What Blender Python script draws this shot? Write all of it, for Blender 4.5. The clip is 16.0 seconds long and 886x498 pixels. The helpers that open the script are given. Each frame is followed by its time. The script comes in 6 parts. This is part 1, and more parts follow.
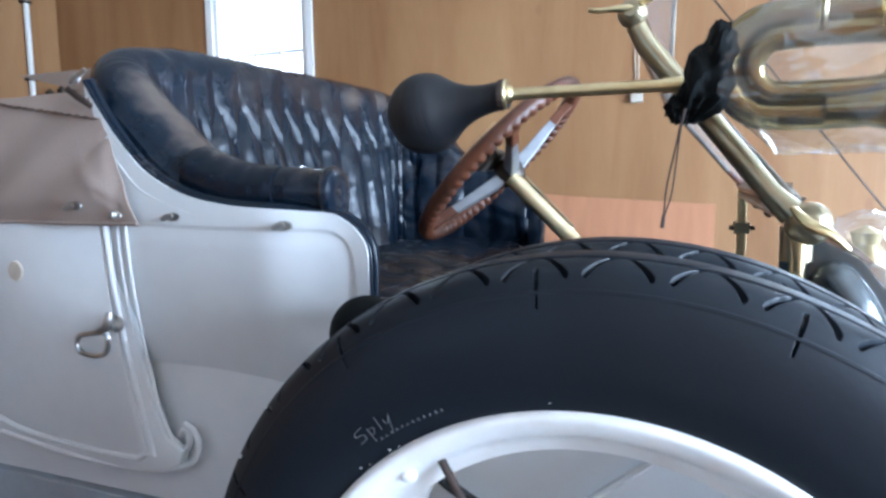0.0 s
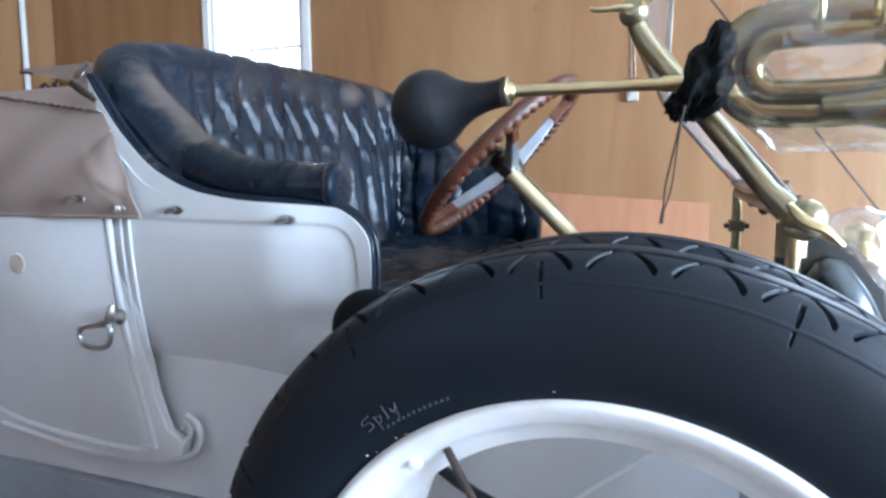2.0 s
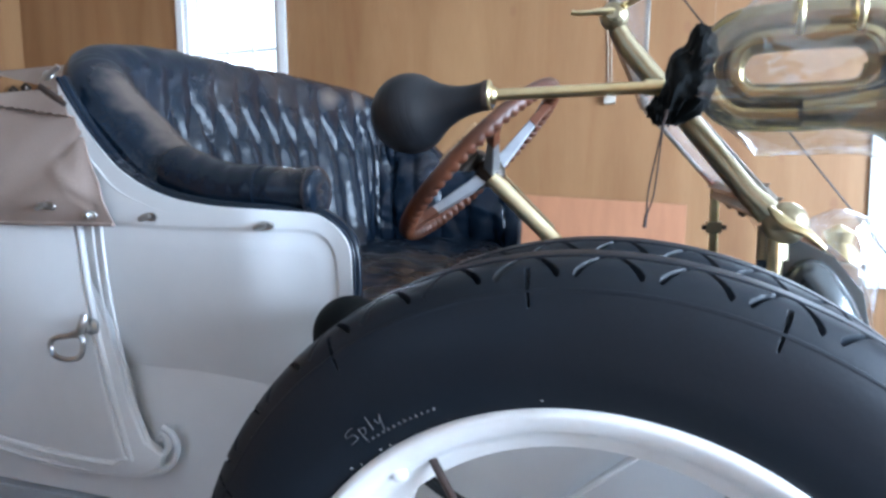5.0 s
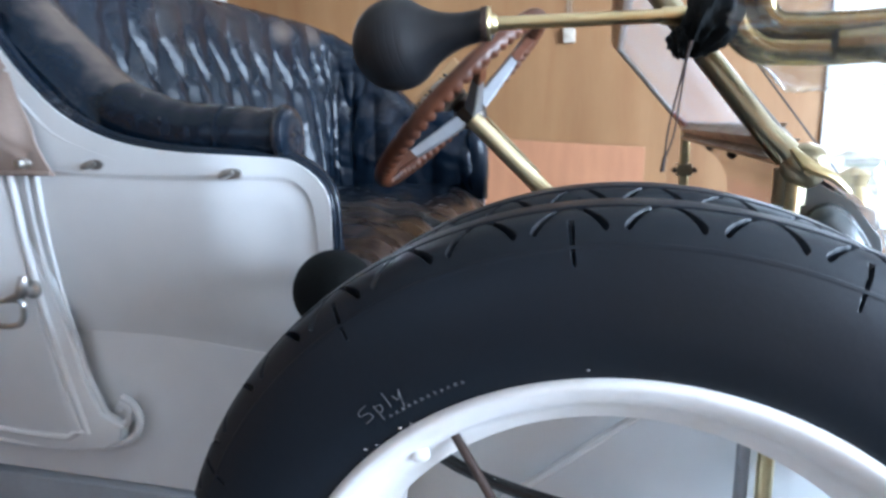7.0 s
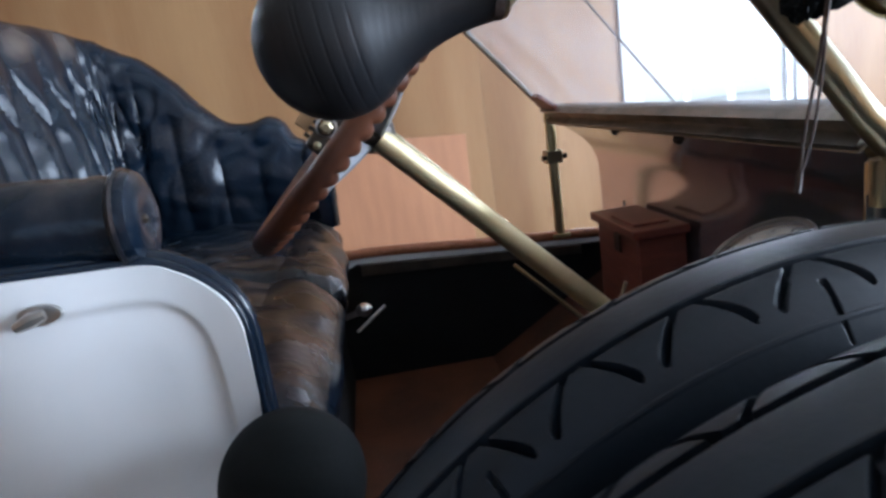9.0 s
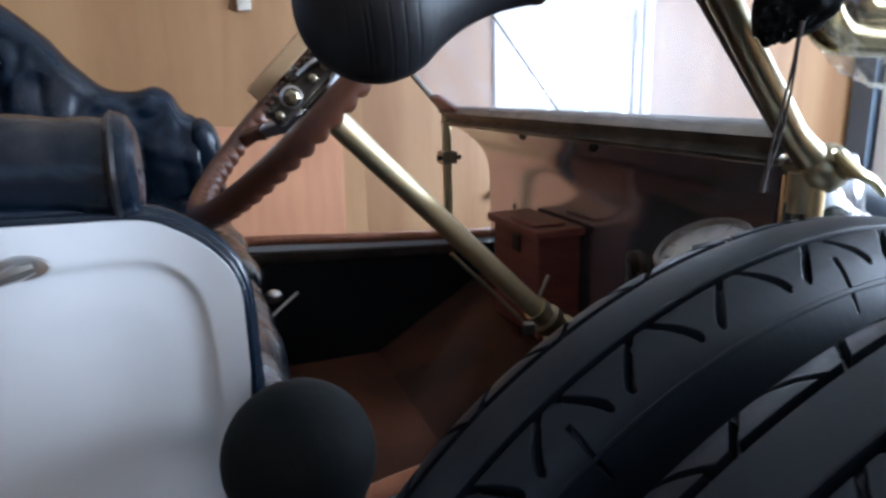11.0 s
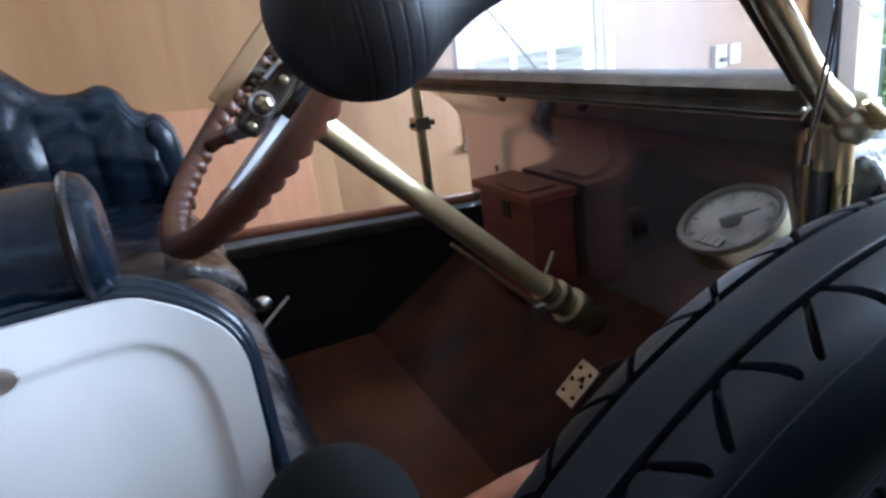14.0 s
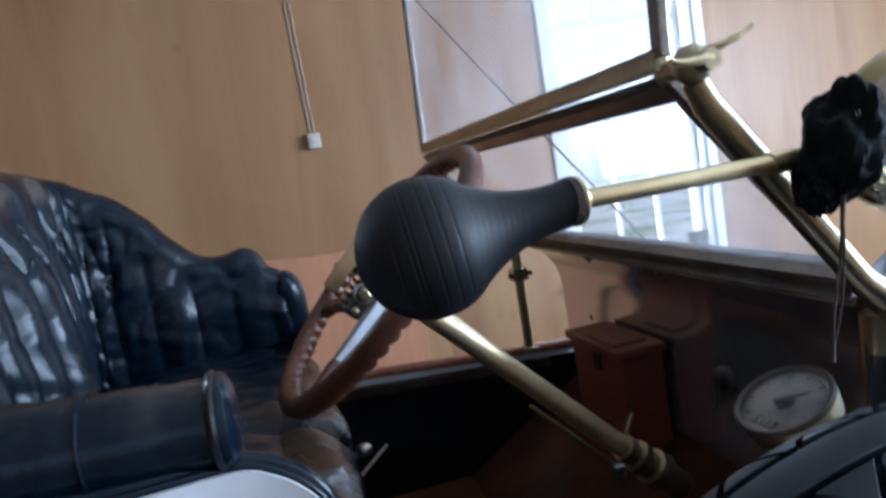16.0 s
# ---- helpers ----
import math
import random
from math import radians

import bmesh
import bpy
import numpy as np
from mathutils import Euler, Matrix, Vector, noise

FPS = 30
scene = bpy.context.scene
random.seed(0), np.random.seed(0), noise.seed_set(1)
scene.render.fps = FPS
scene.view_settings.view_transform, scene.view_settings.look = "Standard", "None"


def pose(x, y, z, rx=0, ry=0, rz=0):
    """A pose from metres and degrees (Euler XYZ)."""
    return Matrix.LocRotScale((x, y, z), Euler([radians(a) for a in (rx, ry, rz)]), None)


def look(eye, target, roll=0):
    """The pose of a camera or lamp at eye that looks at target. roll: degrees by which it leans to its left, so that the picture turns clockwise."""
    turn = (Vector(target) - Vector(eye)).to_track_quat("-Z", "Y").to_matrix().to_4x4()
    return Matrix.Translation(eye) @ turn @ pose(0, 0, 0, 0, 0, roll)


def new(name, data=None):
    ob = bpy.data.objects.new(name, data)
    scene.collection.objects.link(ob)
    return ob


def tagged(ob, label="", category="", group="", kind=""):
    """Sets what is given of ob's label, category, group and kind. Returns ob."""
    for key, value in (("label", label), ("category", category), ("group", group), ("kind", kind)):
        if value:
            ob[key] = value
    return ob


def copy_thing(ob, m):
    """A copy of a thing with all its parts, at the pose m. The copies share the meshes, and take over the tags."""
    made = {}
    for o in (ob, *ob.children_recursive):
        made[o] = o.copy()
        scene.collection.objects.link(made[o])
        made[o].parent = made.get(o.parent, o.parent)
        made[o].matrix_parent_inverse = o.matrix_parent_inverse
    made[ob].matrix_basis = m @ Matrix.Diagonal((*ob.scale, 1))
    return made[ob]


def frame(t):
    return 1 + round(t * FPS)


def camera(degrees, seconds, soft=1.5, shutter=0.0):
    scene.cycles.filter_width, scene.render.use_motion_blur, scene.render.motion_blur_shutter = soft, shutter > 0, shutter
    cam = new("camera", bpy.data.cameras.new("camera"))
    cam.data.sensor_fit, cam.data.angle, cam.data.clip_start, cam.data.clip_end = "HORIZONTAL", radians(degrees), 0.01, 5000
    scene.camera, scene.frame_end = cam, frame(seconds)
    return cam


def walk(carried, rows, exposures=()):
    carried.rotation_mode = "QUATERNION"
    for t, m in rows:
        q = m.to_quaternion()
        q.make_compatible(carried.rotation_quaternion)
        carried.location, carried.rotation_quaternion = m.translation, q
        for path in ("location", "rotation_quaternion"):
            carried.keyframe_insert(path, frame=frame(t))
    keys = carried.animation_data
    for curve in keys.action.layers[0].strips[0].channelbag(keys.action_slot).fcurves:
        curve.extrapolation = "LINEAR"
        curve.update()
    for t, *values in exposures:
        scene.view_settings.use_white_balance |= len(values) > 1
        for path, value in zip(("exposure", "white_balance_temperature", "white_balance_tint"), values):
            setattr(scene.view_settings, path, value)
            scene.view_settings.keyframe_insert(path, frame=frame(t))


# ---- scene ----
cam = camera(68.9, 16.0, soft=2.8, shutter=0.5)
PATH = [
    (0, (0.0, 0.004, 1.201), (-0.737, 1.851, 0.99), -0.8),
    (0.5, (0.001, 0.003, 1.2), (-0.738, 1.85, 0.998), -1.1),
    (1, (0.0, -0.005, 1.2), (-0.736, 1.844, 0.997), -0.9),
    (1.5, (-0.001, -0.008, 1.197), (-0.717, 1.847, 0.977), -0.6),
    (2, (-0.006, -0.014, 1.198), (-0.725, 1.839, 0.979), -0.4),
    (2.5, (-0.012, -0.014, 1.196), (-0.734, 1.839, 0.98), -0.2),
    (3, (-0.012, -0.009, 1.195), (-0.718, 1.849, 0.971), -0.3),
    (3.5, (-0.008, -0.018, 1.199), (-0.709, 1.844, 0.992), -0.4),
    (4, (-0.011, -0.012, 1.201), (-0.69, 1.858, 0.996), -0.7),
    (6.5, (-0.041, 0.019, 1.2), (-0.64, 1.906, 0.919), 0.0),
    (7, (-0.107, 0.054, 1.198), (-0.591, 1.956, 0.815), -0.9),
    (7.5, (-0.146, 0.137, 1.217), (-0.326, 2.079, 0.776), -2.5),
    (7.8, (-0.182, 0.211, 1.224), (-0.19, 2.161, 0.776), -3.2),
    (8, (-0.208, 0.266, 1.232), (-0.204, 2.214, 0.779), -4.9),
    (8.2, (-0.245, 0.308, 1.242), (-0.246, 2.254, 0.782), -7.3),
    (10.3, (-0.488, 0.415, 1.251), (-0.01, 2.309, 0.821), -3.2),
    (10.5, (-0.502, 0.411, 1.246), (0.018, 2.29, 0.797), -2.9),
    (11, (-0.51, 0.412, 1.237), (0.147, 2.238, 0.753), -1.6),
    (11.5, (-0.511, 0.417, 1.243), (0.213, 2.214, 0.747), -1.4),
    (12, (-0.497, 0.44, 1.27), (0.269, 2.22, 0.775), -4.1),
    (12.5, (-0.498, 0.463, 1.289), (0.278, 2.234, 0.779), -6.2),
    (13, (-0.506, 0.476, 1.296), (0.264, 2.245, 0.768), -6.7),
    (13.5, (-0.506, 0.486, 1.29), (0.233, 2.251, 0.708), -7.2),
    (14, (-0.513, 0.498, 1.28), (0.196, 2.254, 0.636), -7.7),
    (14.5, (-0.518, 0.489, 1.302), (0.157, 2.277, 0.713), -9.0),
    (15, (-0.515, 0.465, 1.326), (0.107, 2.303, 0.841), -10.0),
    (15.5, (-0.501, 0.436, 1.338), (0.056, 2.319, 0.96), -10.7),
    (16, (-0.49, 0.389, 1.356), (-0.035, 2.324, 1.134), -9.2),
]
walk(cam, [(t, look(e, g, r)) for t, e, g, r in PATH], [(0, 1.05, 5180, 9), (4, 1.05, 5180, 9), (6.5, 1.05, 5300, 9), (7.5, 1.0, 5400, 10), (8, 0.82, 5500, 11), (10.5, 0.6, 5400, 12), (12.5, 0.76, 5300, 12), (14, 0.84, 5250, 12), (15, 0.9, 5250, 12), (15.5, 0.72, 5180, 11), (16, 0.16, 5100, 11)])


# ---------------------------------------------------------------- light
world = bpy.data.worlds.new("world")
scene.world = world
world.use_nodes = True
wn = world.node_tree
sky = wn.nodes.new("ShaderNodeTexSky")
sky.sky_type = "NISHITA"
sky.sun_disc = False
sky.sun_elevation, sky.sun_rotation = radians(50), radians(276)
sky.air_density, sky.dust_density = 1.0, 3.0
wn.links.new(sky.outputs["Color"], wn.nodes["Background"].inputs["Color"])
wn.nodes["Background"].inputs["Strength"].default_value = 0.15

sun_data = bpy.data.lights.new("sun", "SUN")
sun_data.energy, sun_data.angle, sun_data.color = 3.0, radians(12), (1.0, 0.97, 0.92)
sun = new("sun", sun_data)
sun.matrix_world = look((-9, 1, 11), (0, 0, 0))


def window_light(name, w, h, eye, target, watts, colour=(0.86, 0.94, 1.0)):
    data = bpy.data.lights.new(name, "AREA")
    data.shape, data.size, data.size_y, data.energy, data.color = "RECTANGLE", w, h, watts, colour
    ob = new(name, data)
    ob.matrix_world = look(eye, target)
    return ob


window_light("daylight_door", 2.9, 1.5, (3.5, 0.3, 1.75), (0, 0.6, 1.1), 335)
window_light("daylight_window_near", 2.4, 1.6, (1.25, 4.7, 3.5), (0.6, 1.6, 1.1), 520)
window_light("daylight_window_back", 2.4, 1.6, (-2.6, 4.7, 3.5), (-1.2, 1.4, 1.1), 1100)
# added weak fill from the south, where no source is known
window_light("fill_unseen_south", 2.2, 1.3, (-1.2, -2.0, 1.9), (-1.0, 1, 1.3), 1.5)

# ---------------------------------------------------------------- materials


def material(name, colour, rough=0.5, metal=0.0, var=0.0, scale=8.0, bump=0.0, bump_scale=60.0, stretch=(1, 1, 1), second=None, coat=0.0, rvar=0.0, spec=0.5, ramp_at=(0.35, 0.68), crinkle=0.0):
    """A surface with a base colour, a second tone mixed by noise at two scales, and fine relief."""
    m = bpy.data.materials.new(name)
    m.use_nodes = True
    n, l = m.node_tree.nodes, m.node_tree.links
    b = n["Principled BSDF"]
    b.inputs["Roughness"].default_value, b.inputs["Metallic"].default_value = rough, metal
    b.inputs["Coat Weight"].default_value = coat
    b.inputs["Coat Roughness"].default_value = 0.08
    b.inputs["Specular IOR Level"].default_value = spec
    tex = n.new("ShaderNodeTexCoord")
    mp = n.new("ShaderNodeMapping")
    mp.inputs["Scale"].default_value = stretch
    l.new(tex.outputs["Object"], mp.inputs["Vector"])
    big, fine = n.new("ShaderNodeTexNoise"), n.new("ShaderNodeTexNoise")
    big.inputs["Scale"].default_value, big.inputs["Detail"].default_value = scale, 6
    fine.inputs["Scale"].default_value, fine.inputs["Detail"].default_value = bump_scale, 8
    l.new(mp.outputs["Vector"], big.inputs["Vector"])
    l.new(mp.outputs["Vector"], fine.inputs["Vector"])
    if second is None:
        second = tuple(c * (1 - var) for c in colour)
    ramp = n.new("ShaderNodeValToRGB")
    ramp.color_ramp.elements[0].position, ramp.color_ramp.elements[1].position = ramp_at
    ramp.color_ramp.elements[0].color, ramp.color_ramp.elements[1].color = (*colour, 1), (*second, 1)
    add = n.new("ShaderNodeMath")
    add.operation = "MULTIPLY_ADD"
    add.inputs[1].default_value = 0.25
    l.new(fine.outputs["Fac"], add.inputs[0])
    sub = n.new("ShaderNodeMath")
    sub.operation = "MULTIPLY"
    sub.inputs[1].default_value = 0.77
    l.new(big.outputs["Fac"], sub.inputs[0])
    l.new(sub.outputs[0], add.inputs[2])
    l.new(add.outputs[0], ramp.inputs["Fac"])
    l.new(ramp.outputs["Color"], b.inputs["Base Color"])
    if rvar:
        rr = n.new("ShaderNodeMapRange")
        rr.inputs["To Min"].default_value, rr.inputs["To Max"].default_value = max(0.02, rough - rvar), rough + rvar
        l.new(big.outputs["Fac"], rr.inputs["Value"])
        l.new(rr.outputs["Result"], b.inputs["Roughness"])
    if bump:
        bp = n.new("ShaderNodeBump")
        bp.inputs["Strength"].default_value, bp.inputs["Distance"].default_value = bump, 0.002
        l.new(fine.outputs["Fac"], bp.inputs["Height"])
        l.new(bp.outputs["Normal"], b.inputs["Normal"])
        if crinkle:
            cr, b2 = n.new("ShaderNodeTexNoise"), n.new("ShaderNodeBump")
            cr.inputs["Scale"].default_value, cr.inputs["Detail"].default_value, cr.inputs["Distortion"].default_value = 17, 4, 1.3
            b2.inputs["Strength"].default_value, b2.inputs["Distance"].default_value = crinkle, 0.012
            l.new(mp.outputs["Vector"], cr.inputs["Vector"])
            l.new(cr.outputs["Fac"], b2.inputs["Height"])
            l.new(b2.outputs["Normal"], bp.inputs["Normal"])
    return m


def glass_material(name, colour=(1, 1, 1), rough=0.0, edge=0.5, mix=0.05, bumps=0.0, bump_scale=9.0, dust_haze=0.0):
    """Thin clear sheet: mostly see-through, with a glossy skin."""
    m = bpy.data.materials.new(name)
    m.use_nodes = True
    n, l = m.node_tree.nodes, m.node_tree.links
    n.remove(n["Principled BSDF"])
    t, g, mx = n.new("ShaderNodeBsdfTransparent"), n.new("ShaderNodeBsdfGlossy"), n.new("ShaderNodeMixShader")
    t.inputs["Color"].default_value = (*colour, 1)
    g.inputs["Roughness"].default_value = max(rough, 0.02)
    lw = n.new("ShaderNodeLayerWeight")
    lw.inputs["Blend"].default_value = 0.5
    pw = n.new("ShaderNodeMath")
    pw.operation = "POWER"
    pw.inputs[1].default_value = 4.0
    l.new(lw.outputs["Facing"], pw.inputs[0])
    ma = n.new("ShaderNodeMath")
    ma.operation = "MULTIPLY_ADD"
    ma.inputs[1].default_value = edge
    ma.inputs[2].default_value = mix
    ma.use_clamp = True
    l.new(pw.outputs[0], ma.inputs[0])
    l.new(ma.outputs[0], mx.inputs["Fac"])
    l.new(t.outputs[0], mx.inputs[1])
    l.new(g.outputs[0], mx.inputs[2])
    l.new(mx.outputs[0], n["Material Output"].inputs["Surface"])
    # milky film that scatters light from both sides
    if dust_haze:
        df, m2, nz2, tc2, mr2 = n.new("ShaderNodeBsdfDiffuse"), n.new("ShaderNodeMixShader"), n.new("ShaderNodeTexNoise"), n.new("ShaderNodeTexCoord"), n.new("ShaderNodeMapRange")
        df.inputs["Color"].default_value = (0.7, 0.7, 0.72, 1)
        nz2.inputs["Scale"].default_value, nz2.inputs["Detail"].default_value, nz2.inputs["Distortion"].default_value = 4, 3, 0.2
        mr2.inputs["From Min"].default_value, mr2.inputs["From Max"].default_value = 0.3, 0.75
        mr2.inputs["To Min"].default_value, mr2.inputs["To Max"].default_value = dust_haze * 0.4, dust_haze * 1.9
        l.new(tc2.outputs["Object"], nz2.inputs["Vector"])
        l.new(nz2.outputs["Fac"], mr2.inputs["Value"])
        l.new(mr2.outputs["Result"], m2.inputs["Fac"])
        tl, both = n.new("ShaderNodeBsdfTranslucent"), n.new("ShaderNodeMixShader")
        tl.inputs["Color"].default_value = (0.75, 0.75, 0.77, 1)
        both.inputs["Fac"].default_value = 0.7
        l.new(df.outputs[0], both.inputs[1])
        l.new(tl.outputs[0], both.inputs[2])
        l.new(mx.outputs[0], m2.inputs[1])
        l.new(both.outputs[0], m2.inputs[2])
        l.new(m2.outputs[0], n["Material Output"].inputs["Surface"])
    if bumps:
        tex, nz, bp = n.new("ShaderNodeTexCoord"), n.new("ShaderNodeTexNoise"), n.new("ShaderNodeBump")
        nz.inputs["Scale"].default_value = bump_scale
        l.new(tex.outputs["Object"], nz.inputs["Vector"])
        bp.inputs["Strength"].default_value, bp.inputs["Distance"].default_value = bumps, 0.02
        l.new(nz.outputs["Fac"], bp.inputs["Height"])
        l.new(bp.outputs["Normal"], g.inputs["Normal"])
        l.new(bp.outputs["Normal"], lw.inputs["Normal"])
    return m


WHITE = material("white_paint", (0.61, 0.618, 0.62), 0.52, var=0.09, scale=2.2, bump=0.04, bump_scale=25, coat=0.03, rvar=0.08)
RIMWHITE = material("rim_paint", (0.76, 0.755, 0.745), 0.4, scale=22, bump=0.15, bump_scale=90, second=(0.68, 0.66, 0.63), ramp_at=(0.5, 0.75))
LEATHER = material("navy_leather", (0.0042, 0.0092, 0.0180), 0.25, scale=4.5, bump=0.27, bump_scale=120, second=(0.036, 0.032, 0.032), rvar=0.09, ramp_at=(0.56, 0.74), spec=0.34, crinkle=0.11)
WORN = material("worn_leather", (0.016, 0.0105, 0.009), 0.28, scale=9, bump=0.4, bump_scale=110, second=(0.006, 0.008, 0.013), rvar=0.1, spec=0.42, crinkle=0.25)
RUBBER = material("tyre_rubber", (0.0060, 0.0098, 0.0160), 0.46, var=0.35, scale=6, bump=0.12, bump_scale=160, rvar=0.12, spec=0.27)
BULB = material("bulb_rubber", (0.010, 0.011, 0.014), 0.52, var=0.4, scale=7, bump=0.2, bump_scale=30, stretch=(6, 1, 1), rvar=0.1, spec=0.4)
MATTE = material("perished_rubber", (0.0045, 0.0056, 0.006), 0.75, var=0.3, scale=14, bump=0.3, bump_scale=120, spec=0.12)
BRASS = material("brass", (0.76, 0.65, 0.39), 0.32, metal=1.0, scale=9, bump=0.06, bump_scale=50, second=(0.5, 0.4, 0.2), rvar=0.12)
SATINBRASS = material("satin_brass", (0.80, 0.70, 0.45), 0.48, metal=1.0, scale=9, bump=0.08, bump_scale=60, second=(0.62, 0.52, 0.30), rvar=0.1)
DULLBRASS = material("tarnished_brass", (0.42, 0.365, 0.24), 0.36, metal=1.0, scale=14, bump=0.1, bump_scale=80, second=(0.3, 0.26, 0.17), rvar=0.1)
NICKEL = material("nickel", (0.52, 0.51, 0.49), 0.3, metal=1.0, var=0.3, scale=20, bump=0.04)
STEEL = material("spoke_alloy", (0.37, 0.38, 0.40), 0.5, metal=0.75, var=0.25, scale=25, bump=0.08)
DARKMETAL = material("dark_metal", (0.085, 0.068, 0.054), 0.42, metal=0.7, var=0.5, scale=22, bump=0.2)
BLACK = material("black_enamel", (0.008, 0.008, 0.009), 0.24, var=0.3, scale=5, bump=0.03)
BLACKTRIM = material("black_trim_cloth", (0.010, 0.010, 0.011), 0.8, var=0.4, scale=10, bump=0.3, bump_scale=200, spec=0.15)
WHEELWOOD = material("wheel_wood", (0.125, 0.042, 0.018), 0.42, scale=10, bump=0.15, bump_scale=70, second=(0.06, 0.022, 0.012))
BOXWOOD = material("box_wood", (0.24, 0.066, 0.042), 0.42, scale=7, bump=0.2, bump_scale=40, stretch=(1, 1, 7), second=(0.14, 0.038, 0.026))
TRIMWOOD = material("trim_wood", (0.38, 0.135, 0.065), 0.35, scale=8, bump=0.08, stretch=(7, 1, 1), second=(0.28, 0.1, 0.04))
CARPET = material("rust_carpet", (0.085, 0.028, 0.011), 0.95, scale=5, bump=0.8, bump_scale=220, second=(0.030, 0.014, 0.009), ramp_at=(0.42, 0.66), spec=0.2)
DASH = material("polished_dash", (0.60, 0.61, 0.65), 0.15, metal=0.88, scale=4, bump=0.02, bump_scale=7, second=(0.58, 0.58, 0.60))
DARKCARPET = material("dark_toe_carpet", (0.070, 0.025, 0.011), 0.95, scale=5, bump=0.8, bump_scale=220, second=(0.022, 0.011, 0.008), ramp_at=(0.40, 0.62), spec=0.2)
CANVAS = material("tan_canvas", (0.29, 0.225, 0.19), 0.85, scale=4, bump=0.35, bump_scale=240, second=(0.23, 0.175, 0.145))
PLUG = material("beige_plug", (0.5, 0.44, 0.36), 0.6, var=0.2, scale=30)
COILBRASS = material("coil_brass", (0.30, 0.235, 0.11), 0.2, metal=1.0, scale=11, bump=0.08, bump_scale=60, second=(0.25, 0.2, 0.1), rvar=0.1)
BOARD = material("orange_board", (0.44, 0.205, 0.10), 0.6, scale=3, bump=0.1, bump_scale=60, stretch=(6, 1, 1), second=(0.36, 0.16, 0.078))
PLASTER = material("white_joinery", (0.78, 0.78, 0.76), 0.5, var=0.08, scale=7, bump=0.1)
PLASTICWHITE = material("white_plastic", (0.52, 0.475, 0.40), 0.35, var=0.06, scale=20)
CONCRETE = material("concrete", (0.20, 0.195, 0.19), 0.8, scale=3, bump=0.4, bump_scale=60, second=(0.14, 0.136, 0.132))
CEIL = material("ceiling_board", (0.74, 0.71, 0.66), 0.7, scale=3, bump=0.1, stretch=(5, 1, 1), second=(0.66, 0.63, 0.58))
# dull brass of the windscreen frame, its backlit shade put into the colour
RAIL = material("backlit_brass", (0.25, 0.225, 0.185), 0.4, metal=1.0, scale=14, bump=0.08, bump_scale=80, second=(0.12, 0.108, 0.092), rvar=0.1)
GREEN = material("leaf", (0.12, 0.18, 0.06), 0.55, scale=4, second=(0.06, 0.11, 0.035))
BARK = material("bark", (0.12, 0.09, 0.06), 0.85, scale=12, bump=0.6, second=(0.06, 0.045, 0.03))
GRASS = material("gravel_and_grass", (0.36, 0.35, 0.31), 0.9, scale=0.7, bump=0.5, second=(0.13, 0.17, 0.07), ramp_at=(0.48, 0.6))
DIAL = material("dial_face", (0.25, 0.225, 0.18), 0.5, scale=22, second=(0.09, 0.08, 0.066), ramp_at=(0.40, 0.70))
INK = material("black_ink", (0.05, 0.048, 0.045), 0.6)
PLATE = material("tan_cover_plate", (0.47, 0.30, 0.15), 0.5, scale=12, bump=0.1, second=(0.38, 0.23, 0.11))
CHALK = material("chalk", (0.075, 0.078, 0.085), 0.9, var=0.3, scale=60)
SLATE = material("slate_blue_paint", (0.13, 0.17, 0.22), 0.5, var=0.15, scale=5, bump=0.08)
GREYPAINT = material("grey_green_enamel", (0.04, 0.047, 0.05), 0.24, var=0.3, scale=5, coat=0.2)
VALANCE = material("blue_grey_enamel", (0.33, 0.36, 0.39), 0.35, var=0.25, scale=5, bump=0.05)
CABLE = material("cream_cable", (0.5, 0.4, 0.28), 0.5, var=0.1)
CORD = material("brown_cord", (0.05, 0.03, 0.022), 0.8, var=0.4, scale=60, bump=0.5, bump_scale=300)
SIGNRED = material("sign_lettering", (0.14, 0.14, 0.13), 0.6)
PANE = glass_material("window_pane", mix=0.03)
# film is part real dirt, part veiling window glare put into the glass
SCREEN = glass_material("windscreen_pane", (0.95, 0.95, 0.96), 0.03, mix=0.05, edge=0.2, dust_haze=0.075)
WRAP = glass_material("clear_wrap", (0.95, 0.96, 0.97), 0.1, mix=0.12, edge=0.8, bumps=0.5, bump_scale=14, dust_haze=0.03)


